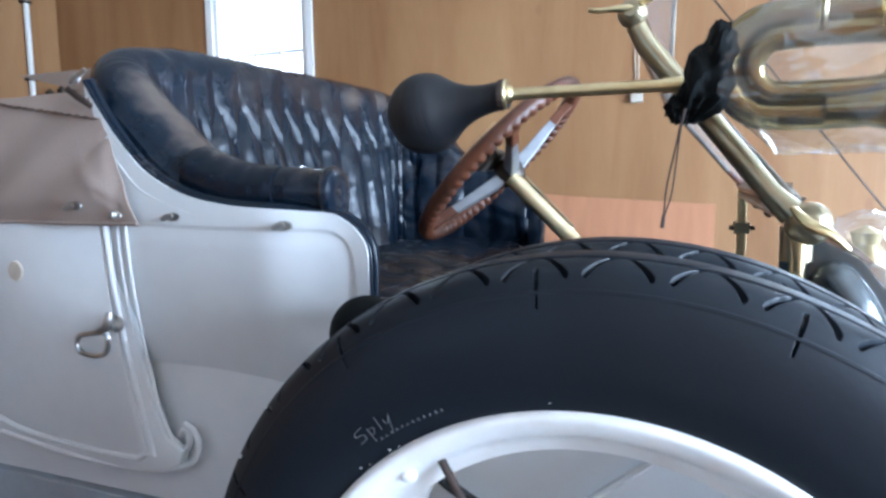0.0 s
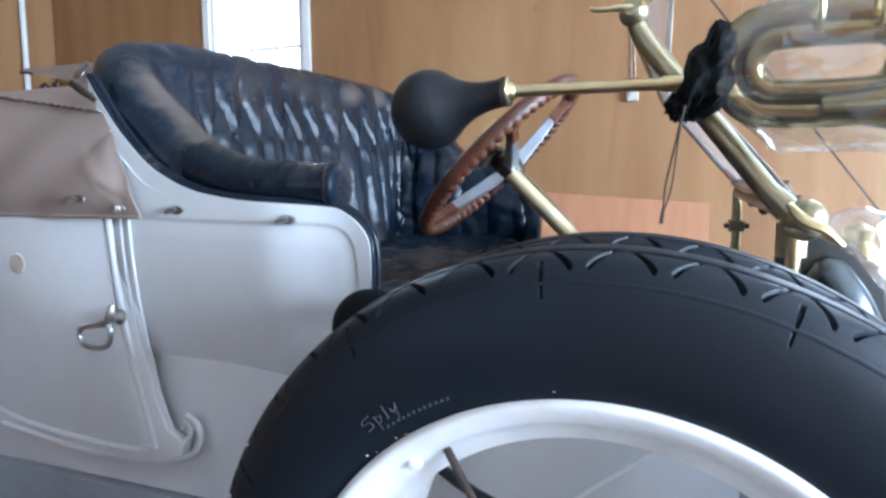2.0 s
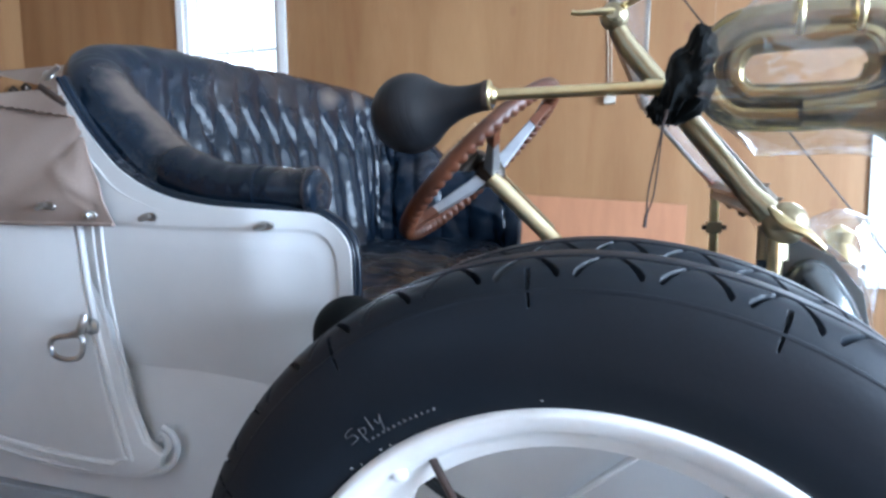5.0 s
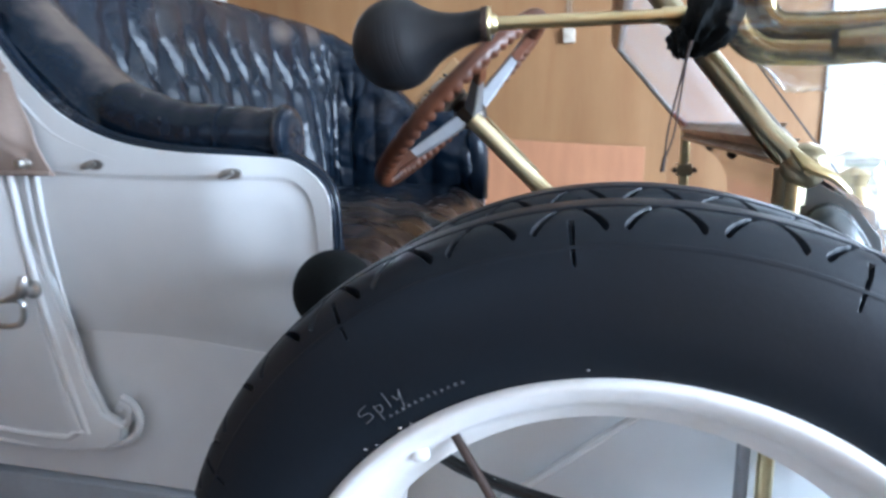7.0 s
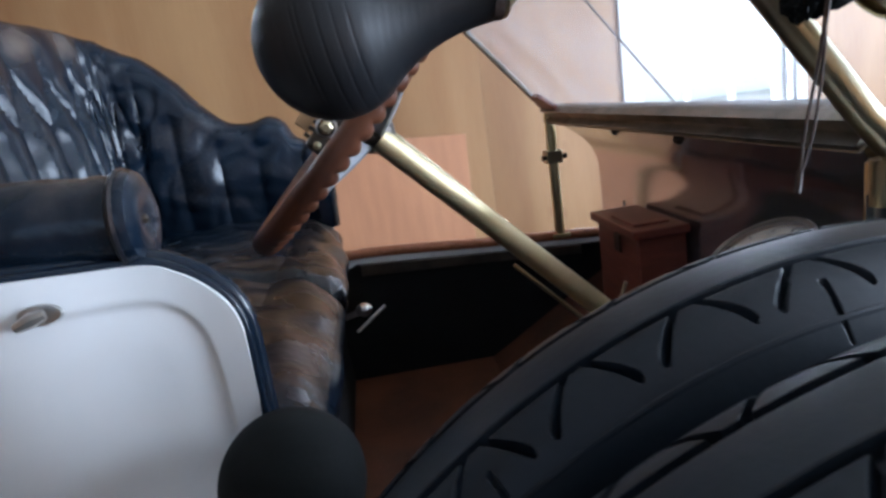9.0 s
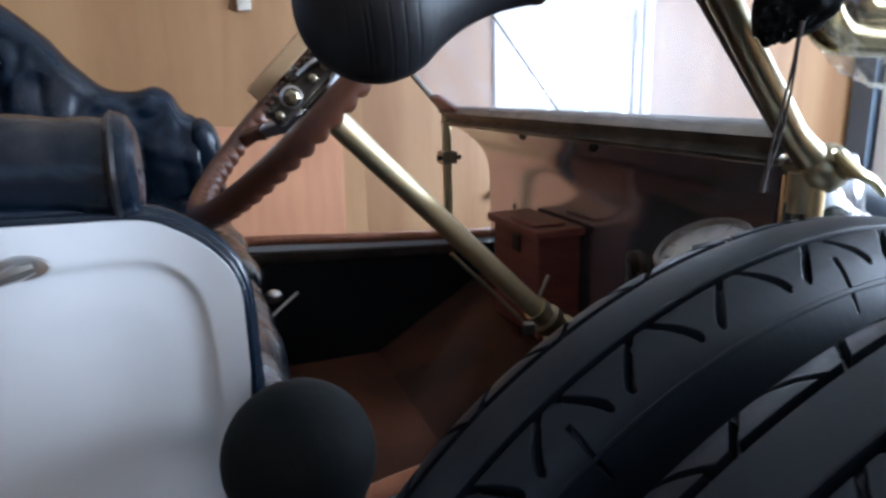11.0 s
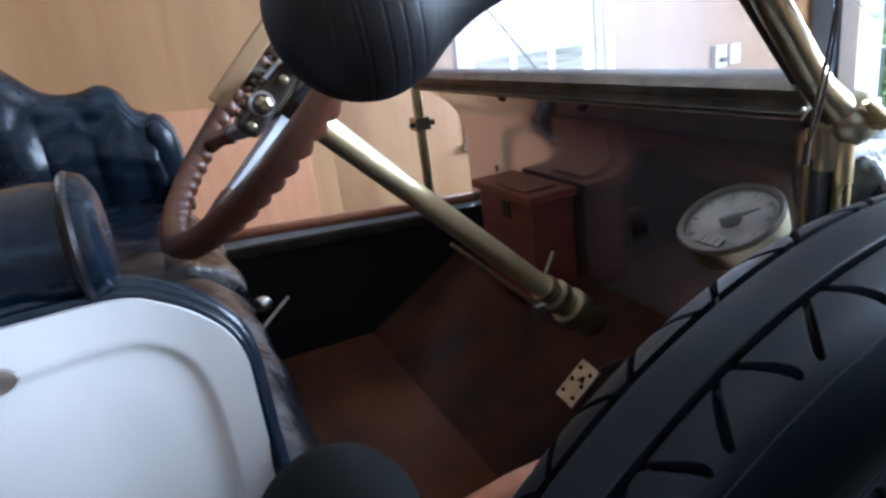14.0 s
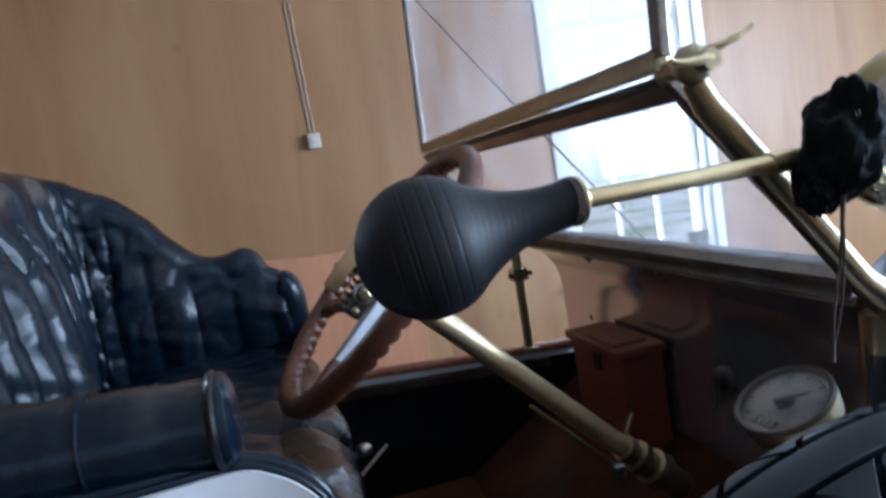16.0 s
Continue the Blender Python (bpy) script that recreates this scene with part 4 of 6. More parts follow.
for a, b in zip(rows_, rows_[1:]):
    for i in range(len(a) - 1):
        sc.faces.new((a[i], a[i + 1], b[i + 1], b[i]))
bmesh.ops.recalc_face_normals(sc, faces=sc.faces[:])
bmesh.ops.solidify(sc, geom=sc.faces[:], thickness=0.008)
part("scuttle_dash", sc, DASH, car, "mirror-bright polished curved dash", smooth=True)
for x, y, z in ((0.117, 1.646, 1.131), (0.119, 1.385, 1.127)):
    part("dash_bolt", lathe([(0, 0.0085), (0.010, 0.0085), (0.013, 0.005), (0.013, 0)], (x + 0.006, y, z + 0.008), (-0.6, 0, -0.8), 10), DARKMETAL, car, smooth=True)
part("dash_bolt", lathe([(0, 0.009), (0.004, 0.008), (0.006, 0)], (0.238, 1.919, 0.93), (-1, 0, 0), 10), DARKMETAL, car, smooth=True)
part("scuttle_edge", tube([Vector((p.x - 0.002, 2.079, p.z)) for p in SCUT if p.z < 0.99 and p.z > 0.80], 0.005, 8), NICKEL, car, "bright edge strip", smooth=True)
part("body_brace", tube([(-0.03, YB + 0.012, 0.832), (-0.31, YB + 0.012, 0.60)], 0.010, 8, flat=0.5), RIMWHITE, car, smooth=True)
hood = [(p.y, p.z) for p in smooth_path([(0, 1.02, 0.53), (0, 1.03, 0.68), (0, 1.08, 0.75), (0, 1.2, 0.79), (0, 1.5, 0.81), (0, 1.8, 0.79), (0, 1.92, 0.75), (0, 1.97, 0.68), (0, 1.98, 0.53)], 5)]
part("bonnet", prism(hood, 0.262, 1.45, "x", 0.006), WHITE, car, smooth=True)
part("bonnet_side", prism([(0.47, 0.775), (0.47, 0.97), (0.49, 0.985), (1.45, 1.0), (1.45, 0.775)], 1.185, 1.21, "y", 0.004), WHITE, car, "white painted bonnet side panel", smooth=True)
part("cowl_side", prism([(0.095, 0.835), (0.098, 1.10), (0.13, 1.128), (0.19, 1.095), (0.225, 1.05), (0.238, 0.98), (0.24, 0.835)], 0.946, 0.960, "y", 0.003), GREYPAINT, car, "dark cowl side panel", smooth=True)
part("bonnet_hinge", tube([(0.27, 1.5, 0.812), (1.44, 1.5, 0.812)], 0.007, 8), BRASS, car, smooth=True)
part("cowl_wing", tube(smooth_path([(0.120, 0.945, 0.96), (0.136, 0.945, 1.045), (0.158, 0.938, 1.078), (0.184, 0.93, 1.045), (0.205, 0.92, 0.99), (0.225, 0.90, 0.90), (0.245, 0.89, 0.78)], 5), [0.020 + 0.010 * min(1, i / 16) for i in range(31)], 16, flat=0.55), GREYPAINT, car, "dark grey glossy cowl wing", smooth=True)
part("front_wing", prism([(p.x, p.z) for p in smooth_path([(0.9, 0, 0.30), (1.12, 0, 0.58), (1.42, 0, 0.86), (1.75, 0, 0.95), (2.05, 0, 0.88), (2.26, 0, 0.68), (2.245, 0, 0.66), (2.04, 0, 0.86), (1.75, 0, 0.93), (1.43, 0, 0.84), (1.14, 0, 0.56), (0.93, 0, 0.28)], 3)], 0.62, 0.95, "y", 0.004), WHITE, car, smooth=True)



def road_wheel(x, y):
    r = lathe([(-0.05, 0.30), (-0.062, 0.32), (-0.066, 0.36), (-0.06, 0.40), (-0.04, 0.434), (0.0, 0.444), (0.04, 0.434), (0.06, 0.40), (0.066, 0.36), (0.062, 0.32), (0.05, 0.30)], (x, y, 0.444), (0, 1, 0), 64)
    w = part("road_wheel", r, RUBBER, car, "black tyre on a white wire wheel", smooth=True)
    part("rim", lathe([(-0.052, 0.30), (-0.05, 0.31), (0.05, 0.31), (0.052, 0.30), (0.02, 0.27), (-0.02, 0.27), (-0.052, 0.30)], (x, y, 0.444), (0, 1, 0), 48), RIMWHITE, w, smooth=True)
    part("hub", lathe([(-0.09, 0), (-0.09, 0.04), (-0.06, 0.055), (0.06, 0.055), (0.08, 0)], (x, y, 0.444), (0, 1, 0), 24), RIMWHITE, w, smooth=True)
    for i in range(20):
        a, b = 2 * math.pi * i / 20, 2 * math.pi * i / 20 + (0.8 if i % 2 else -0.8)
        part("spoke", tube([(x + math.cos(b) * 0.05, y - 0.04 if i % 4 < 2 else y + 0.04, 0.444 + math.sin(b) * 0.05), (x + math.cos(a) * 0.272, y, 0.444 + math.sin(a) * 0.272)], 0.004, 6), RIMWHITE, w)


for x in (-2.1, 1.75):
    for y in (0.79, 2.21):
        road_wheel(x, y)
    part("axle", tube([(x, 0.84, 0.444), (x, 2.16, 0.444)], 0.03, 12), BLACK, car, smooth=True)

# outside levers beside the body
lv = thing("brake_lever", (0.07, 0.86, 0.245), "steel hand brake lever standing on the running board", "lever")
part("bar", tube([(0.066, 0.866, 0.245), (0.070, 0.866, 0.80)], 0.008, 10), STEEL, lv, smooth=True)
part("rod", tube([(0.094, 0.868, 0.245), (0.097, 0.868, 0.80)], 0.010, 10), BRASS, lv, smooth=True)
part("quadrant", box(0.04, 0.86, 0.56, 0.13, 0.87, 0.58, 0.003), DARKMETAL, lv)

# ---------------------------------------------------------------- bench seat
# outer line of the back in plan with the height of its rolled top: x, y, z
PLAN = [(-0.66, 0.905, 1.226), (-0.76, 0.904, 1.232), (-0.84, 0.904, 1.254), (-0.90, 0.905, 1.295), (-0.96, 0.904, 1.350), (-1.03, 0.906, 1.406), (-1.095, 0.924, 1.444), (-1.155, 0.974, 1.474), (-1.197, 1.06, 1.494), (-1.218, 1.17, 1.506), (-1.225, 1.30, 1.511), (-1.215, 1.45, 1.514), (-1.195, 1.62, 1.516), (-1.17, 1.76, 1.514), (-1.145, 1.88, 1.511), (-1.12, 2.00, 1.505), (-1.07, 2.09, 1.495), (-1.0, 2.14, 1.480), (-0.93, 2.155, 1.452), (-0.87, 2.158, 1.422), (-0.814, 2.158, 1.372), (-0.761, 2.158, 1.303), (-0.709, 2.158, 1.257), (-0.648, 2.156, 1.247), (-0.60, 2.154, 1.258), (-0.568, 2.152, 1.240), (-0.545, 2.15, 1.198), (-0.515, 2.148, 1.178), (-0.497, 2.145, 1.12)]
PITCH = 0.092


class SeatBack:
    """Upholstered back: pleats below, one row of staggered petals above, rolled smoothly over the top."""

    def __init__(self):
        self.path = smooth_path(PLAN, 12)
        self.length = [0.0]
        for a, b in zip(self.path, self.path[1:]):
            self.length.append(self.length[-1] + math.hypot(b.x - a.x, b.y - a.y))
        self.total = self.length[-1]

    def at(self, s):
        L, P = self.length, self.path
        i = 0
        while i < len(L) - 2 and s > L[i + 1]:
            i += 1
        t = min(1.0, max(0.0, (s - L[i]) / max(1e-9, L[i + 1] - L[i])))
        p = P[i].lerp(P[i + 1], t)
        w = 5 + round(15 * min(1.0, max(0.0, (0.5 - L[i] / self.total) / 0.1)))
        a, b = P[max(0, i - w)], P[min(len(P) - 1, i + w + 1)]
        d = Vector((b.x - a.x, b.y - a.y, 0)).normalized()
        return p, Vector((d.y, -d.x, 0))

    def relief(self, s, z, top):
        q = s / PITCH
        u = s / self.total
        k = min(1.0, max(0.0, (z - (top - 0.225)) / 0.10)) * min(1.0, max(0.0, (top - 1.42) / 0.05))
        over = min(1.0, max(0.0, (z - (top - 0.135)) / 0.115))
        a, b = abs(math.sin(math.pi * (q + k / 2))), abs(math.sin(math.pi * (q - k / 2)))
        r = min(a, b) ** (0.75 - 0.25 * k)
        r = 1 - (1 - r) * (1 - over) ** 1.3
        smooth = min(1.0, max(0.0, (u - 0.285) / 0.06), (1 - u) / 0.02)
        fine = 0.0010 * math.sin(s * 23 + z * 31 + 2 * math.sin(z * 17)) + 0.0009 * math.sin(s * 71 - z * 45) + 0.0009 * math.sin(s * 43 + 5 * math.sin(z * 29))
        crumple = min(1.0, max(0.0, (u - 0.72) / 0.06))
        q3 = Vector((s * 9, z * 13, 3.0))
        fine += crumple * (0.009 * noise.noise(q3 * 0.9) + 0.003 * noise.noise(q3 * 2.3) - 0.005 * max(0.0, 1 - abs(noise.noise(q3 * 0.9 + Vector((7, 1, 2)))) / 0.22))
        return ((0.020 - 0.004 * k) * r - 0.011) * smooth * (1 - 0.5 * crumple) + fine

    def point(self, s, v):
        p, n = self.at(s)
        u = s / self.total
        R = lerp([(0.0, 0.046), (0.04, 0.052), (0.072, 0.062), (0.096, 0.070), (0.12, 0.070), (0.16, 0.061), (0.22, 0.060), (0.30, 0.073), (0.40, 0.080), (0.56, 0.068), (0.70, 0.068), (0.85, 0.060), (1.0, 0.042)], u)
        zb = 0.975
        if v < 0.70:
            t = v / 0.70
            z = zb + (p.z - R - zb) * t
            lean = 0.085 * (1 - t) * min(1, max(0.0, (p.y - 1.12) / 0.2)) * min(1, max(0.0, (2.08 - p.y) / 0.2))
            return Vector((p.x, p.y, z)) + n * (2 * R + 0.01 + lean + 0.014 * math.sin(math.pi * t) + self.relief(s, z, p.z))
        if v < 0.92:
            a = (v - 0.70) / 0.22 * math.pi
            z = p.z - R + R * math.sin(a)
            r = R + self.relief(s, z, p.z) * max(0.25, math.cos(a / 2)) ** 1.5
            return Vector((p.x, p.y, p.z - R)) + n * (R + 0.01 + r * math.cos(a)) + Vector((0, 0, r * math.sin(a)))
        t = (v - 0.92) / 0.08
        skirt = Vector((p.x, p.y, p.z - R - 0.09 * t)) + n * 0.012
        near = max(0.0, min(1.0, (0.96 - p.y) / 0.03))
        return skirt.lerp(Vector((p.x, p.y + 0.004, p.z - R - (0.07 - 0.02 * t) * t)), near)


sb = SeatBack()
seat = thing("bench_seat", (-0.8, 1.5, 0.94), "navy blue buttoned leather bench seat, worn and creased", "seat")
back = part("backrest", grid(lambda u, v: sb.point(u * sb.total, v), 460, 100), LEATHER, seat, "deep buttoned and pleated navy leather", smooth=True)
for i in range(7, 25):
    s_ = i * PITCH
    top = sb.at(s_)[0].z
    zz = top - 0.225
    v_ = 0.70 * (zz - 0.975) / (top - 0.068 - 0.975)
    if top > 1.44 and s_ / sb.total > 0.30:
        part("button", ball(sb.point(s_, v_), 0.007, seg=10), LEATHER, back, smooth=True)
part("end_roll", tube(smooth_path([(-0.512, 2.085, 0.96), (-0.510, 2.085, 1.03), (-0.512, 2.085, 1.10), (-0.522, 2.085, 1.145), (-0.545, 2.085, 1.165)], 6), [0.038] * 6 + [0.040] * 6 + [0.041] * 6 + [0.040, 0.039, 0.037, 0.034, 0.029, 0.022, 0.012], 20), LEATHER, seat, "rounded end roll of the far arm", smooth=True)


def arm_roll(pts, rad, name, disc_dir):
    a = part(name, tube(smooth_path(pts, 8), rad, 24), LEATHER, seat, "padded leather arm roll", smooth=True)
    e = Vector(pts[0])
    d = Vector(disc_dir)
    part("end_disc", lathe([(-0.004, 0.035), (0.004, 0.0415), (0.010, 0.0425), (0.016, 0.0395), (0.020, 0.031), (0.021, 0.022), (0.018, 0.010), (0.015, 0.0)], e, d, 28), LEATHER, a, smooth=True)
    part("seam", tube([Vector(pts[1]) + Vector((0.012, math.cos(k / 28 * 6.2832) * 0.0425, math.sin(k / 28 * 6.2832) * 0.0425)) for k in range(28)], 0.0022, 6, closed=True), LEATHER, a, smooth=True)
    part("stud", ball(e + d * 0.016, 0.005, seg=8), DARKMETAL, a, smooth=True)
    part("end_piping", tube([e + d * 0.006 + Vector((0, math.cos(k / 28 * 6.2832) * 0.0412, math.sin(k / 28 * 6.2832) * 0.0412)) for k in range(28)], 0.003, 6, closed=True), WORN, a, smooth=True)


n = 25
arm_roll([(-0.578, 0.945, 1.184), (-0.68, 0.945, 1.187), (-0.76, 0.950, 1.192), (-0.86, 0.956, 1.222)], [0.0385 + 0.012 * (i / n) ** 2 + 0.0045 * math.sin(i / n * 3.1) + 0.0009 * math.sin(i * 1.7 + math.sin(i * 0.6)) for i in range(n)], "arm_roll", (1, 0, 0))


def cushion(y0, y1, taper, label):
    """Pleated squab with a broad worn front that rolls over to a wrinkled lower edge."""
    prof = smooth_path([(-0.97, 0, 0.95), (-0.96, 0, 1.0), (-0.85, 0, 1.008), (-0.70, 0, 1.012), (-0.60, 0, 1.010), (-0.558, 0, 1.004), (-0.535, 0, 0.990), (-0.52, 0, 0.96)], 7)
    front = smooth_path([(-0.572, 0, 0.978), (-0.566, 0, 0.998), (-0.54, 0, 1.003), (-0.505, 0, 0.997), (-0.473, 0, 0.978), (-0.453, 0, 0.953)], 5)
    lower = smooth_path([(-0.454, 0, 0.955), (-0.447, 0, 0.938), (-0.449, 0, 0.918), (-0.462, 0, 0.900), (-0.50, 0, 0.894)], 4)

    def sheet(path, top):
        m = len(path) - 1

        def fn(u, v):
            p = path[round(u * m)]
            y = y0 + (y1 - y0) * v
            e = min(v, 1 - v) * (y1 - y0)
            r = max(0.0, 1 - e / 0.035) ** 2
            wr = 0.003 * math.sin(p.x * 60 + y * 23) + 0.0014 * math.sin(y * 53 - p.x * 33)
            x, z = p.x + wr * 0.7, p.z - 0.004 + wr
            if top:
                z += 0.008 * abs(math.sin(math.pi * (y - y0) / 0.062)) * max(0.0, min(1.0, (p.x + 0.95) / 0.05, (-0.575 - p.x) / 0.08)) - 0.03 * r
            else:
                k = min(1.0, max(0.0, (p.x + 0.52) / 0.05))
                x -= taper * v * v
                x += k * (0.0009 * abs(math.sin(y * 66 + 2.2 * math.sin(y * 31))) + 0.002 * math.sin(y * 29))
                x += (-0.54 - x) * 0.28 * r
                z += (0.93 - z) * 0.28 * r
            return Vector((x, y, z))
        return grid(fn, m, 110)

    c = part("cushion", sheet(prof, True), LEATHER, seat, label, smooth=True)
    part("front_roll", sheet(front, False), WORN, c, "cracked brown worn leather front roll", smooth=True)
    part("front_band", sheet(lower, False), LEATHER, c, "wrinkled navy leather lower edge", smooth=True)
    part("front_piping", tube([Vector((-0.462 - taper * i * i / 576, y0 + 0.02 + (y1 - y0 - 0.04) * i / 24, 0.898)) for i in range(25)], 0.004, 6), DARKMETAL, c, smooth=True)
    core = [(-0.96, 0.95), (-0.53, 0.97), (-0.485 - taper, 0.955), (-0.475 - taper, 0.93), (-0.49 - taper, 0.90), (-0.96, 0.90)]
    part("core", prism(core, y0 + 0.012, y1 - 0.012, "y", 0.006), LEATHER, c)


cushion(0.945, 1.445, 0.004, "pleated navy leather seat cushion with worn front")
cushion(1.455, 2.06, 0.035, "pleated navy leather seat cushion with worn front")

k = thing("floor_lever", (-0.412, 1.544, 0.884), "small nickel lever with round knob at the seat front", "lever")
part("knob", ball((-0.425, 1.544, 0.886), 0.016, (1, 1, 0.75), 16), NICKEL, k, smooth=True)
part("stem", tube([(-0.512, 1.545, 0.865), (-0.425, 1.544, 0.884)], 0.006, 8), NICKEL, k, smooth=True)
part("catch", tube([(-0.44, 1.50, 0.86), (-0.385, 1.515, 0.897)], 0.003, 6), NICKEL, k, smooth=True)

# ---------------------------------------------------------------- tonneau cover


def tonneau():
    prof = smooth_path([(0, YB - 0.016, 1.128), (0, YB - 0.024, 1.18), (0, YB - 0.020, 1.24), (0, 0.872, 1.30), (0, 0.880, 1.335), (0, 0.898, 1.365), (0, 0.94, 1.388), (0, 1.0, 1.40), (0, 1.15, 1.415), (0, 1.5, 1.43), (0, 2.0, 1.40)], 9)
    m = len(prof) - 1

    def fn(u, v):
        p = prof[round(v * m)]
        x = -0.922 - 1.75 * u ** 1.5
        top = max(0.0, min(1.0, (p.z - 1.13) / 0.26))
        x -= 0.133 * top * (1 - u)
        x -= 0.02 * max(0.0, min(1.0, (p.y - 0.885) / 0.04)) * (1 - u)
        # the front edge is tucked down behind the seat back
        tuck = 0.11 * max(0.0, 1 - u / 0.16) * max(0.0, min(1.0, (p.y - 0.93) / 0.08))
        # soft hollows, a pulled fold from the corner fastener and a lapped flap along the top
        sag = 0.006 * math.sin(p.z * 21 + x * 3.1) * top + 0.006 * math.sin(x * 9 + p.z * 15) + 0.003 * math.sin(x * 31 - p.z * 40)
        body = max(0.0, min(1.0, (1.312 - p.z) / 0.02)) * max(0.0, min(1.0, (p.z - 1.128) / 0.04))

        def along(ax, az, bx, bz):
            dx, dz = bx - ax, bz - az
            k = min(1.0, max(0.0, ((x - ax) * dx + (p.z - az) * dz) / (dx * dx + dz * dz)))
            return math.hypot(x - ax - dx * k, p.z - az - dz * k)
        fold = -0.005 * math.exp(-(along(-0.995, 1.300, -1.05, 1.255) / 0.006) ** 2) - 0.007 * math.exp(-(along(-0.990, 1.28, -0.965, 1.205) / 0.020) ** 2)
        fold += 0.004 * math.exp(-(along(-1.045, 1.225, -0.985, 1.17) / 0.016) ** 2) - 0.003 * math.exp(-(along(-1.01, 1.185, -0.965, 1.160) / 0.007) ** 2)
        line = 1.319 - 0.165 * (x + 1.002)
        lap = 0.011 if p.z > line and p.y < 0.93 else 0.0
        dip = 0.016 * math.exp(-((x + 1.3) / 0.25) ** 2) * top
        return Vector((x, p.y - sag * 0.8 - fold * body - lap, p.z - tuck - dip * (1 if p.y > 0.93 else 0.3)))

    t = thing("tonneau_cover", (-1.8, 1.4, 1.13), "tan canvas tonneau cover stretched over the rear seats", "cover")
    part("canvas", grid(fn, 150, m, thick=0.003), CANVAS, t, smooth=True)
    part("hem", tube([fn(i / 90, 0) + Vector((0, -0.003, 0.004)) for i in range(91)], 0.0035, 6), CANVAS, t, smooth=True)
    bm = lathe([(0, 0.009), (0.008, 0.009), (0.012, 0.005), (0.012, 0)], (-1.058, 0.875, 1.392), (-0.2, -0.8, 0.5), 12)
    bm = tube([(-1.062, 0.862, 1.385), (-1.03, 0.868, 1.408)], 0.0045, 8, bm=bm)
    part("strap", tube([(-1.076, 0.866, 1.376), (-1.045, 0.861, 1.360), (-1.008, 0.858, 1.340)], [0.006, 0.007, 0.005], 8, flat=0.35, up=(0, -1, 0)), CORD, t, "dark brown leather strap", smooth=True)
    part("strap_stud", bm, NICKEL, t, "nickel strap stud", smooth=True)


tonneau()

# ---------------------------------------------------------------- spare wheel
CX, CZ, CY, CY2 = -0.084, 0.691, 0.597, 0.747
wheel = thing("spare_wheel", (CX, CY, 0.2445), "spare wheel with black tyre and white rim on the running board", "wheel", "spare wheels")
HALF = [(0.302, 0.048), (0.308, 0.056), (0.320, 0.062), (0.345, 0.066), (0.372, 0.0645), (0.395, 0.060), (0.412, 0.054), (0.424, 0.0475), (0.4335, 0.040), (0.4395, 0.030), (0.443, 0.015)]
LEAN = Matrix.Translation((CX, CY, 1.13)) @ Euler((radians(1.75), 0, radians(2.0))).to_matrix().to_4x4() @ Matrix.Translation((-CX, -CY, -1.13))


def wpart(name, bm, *rest, **kw):
    bm.transform(LEAN)
    return part(name, bm, *rest, **kw)


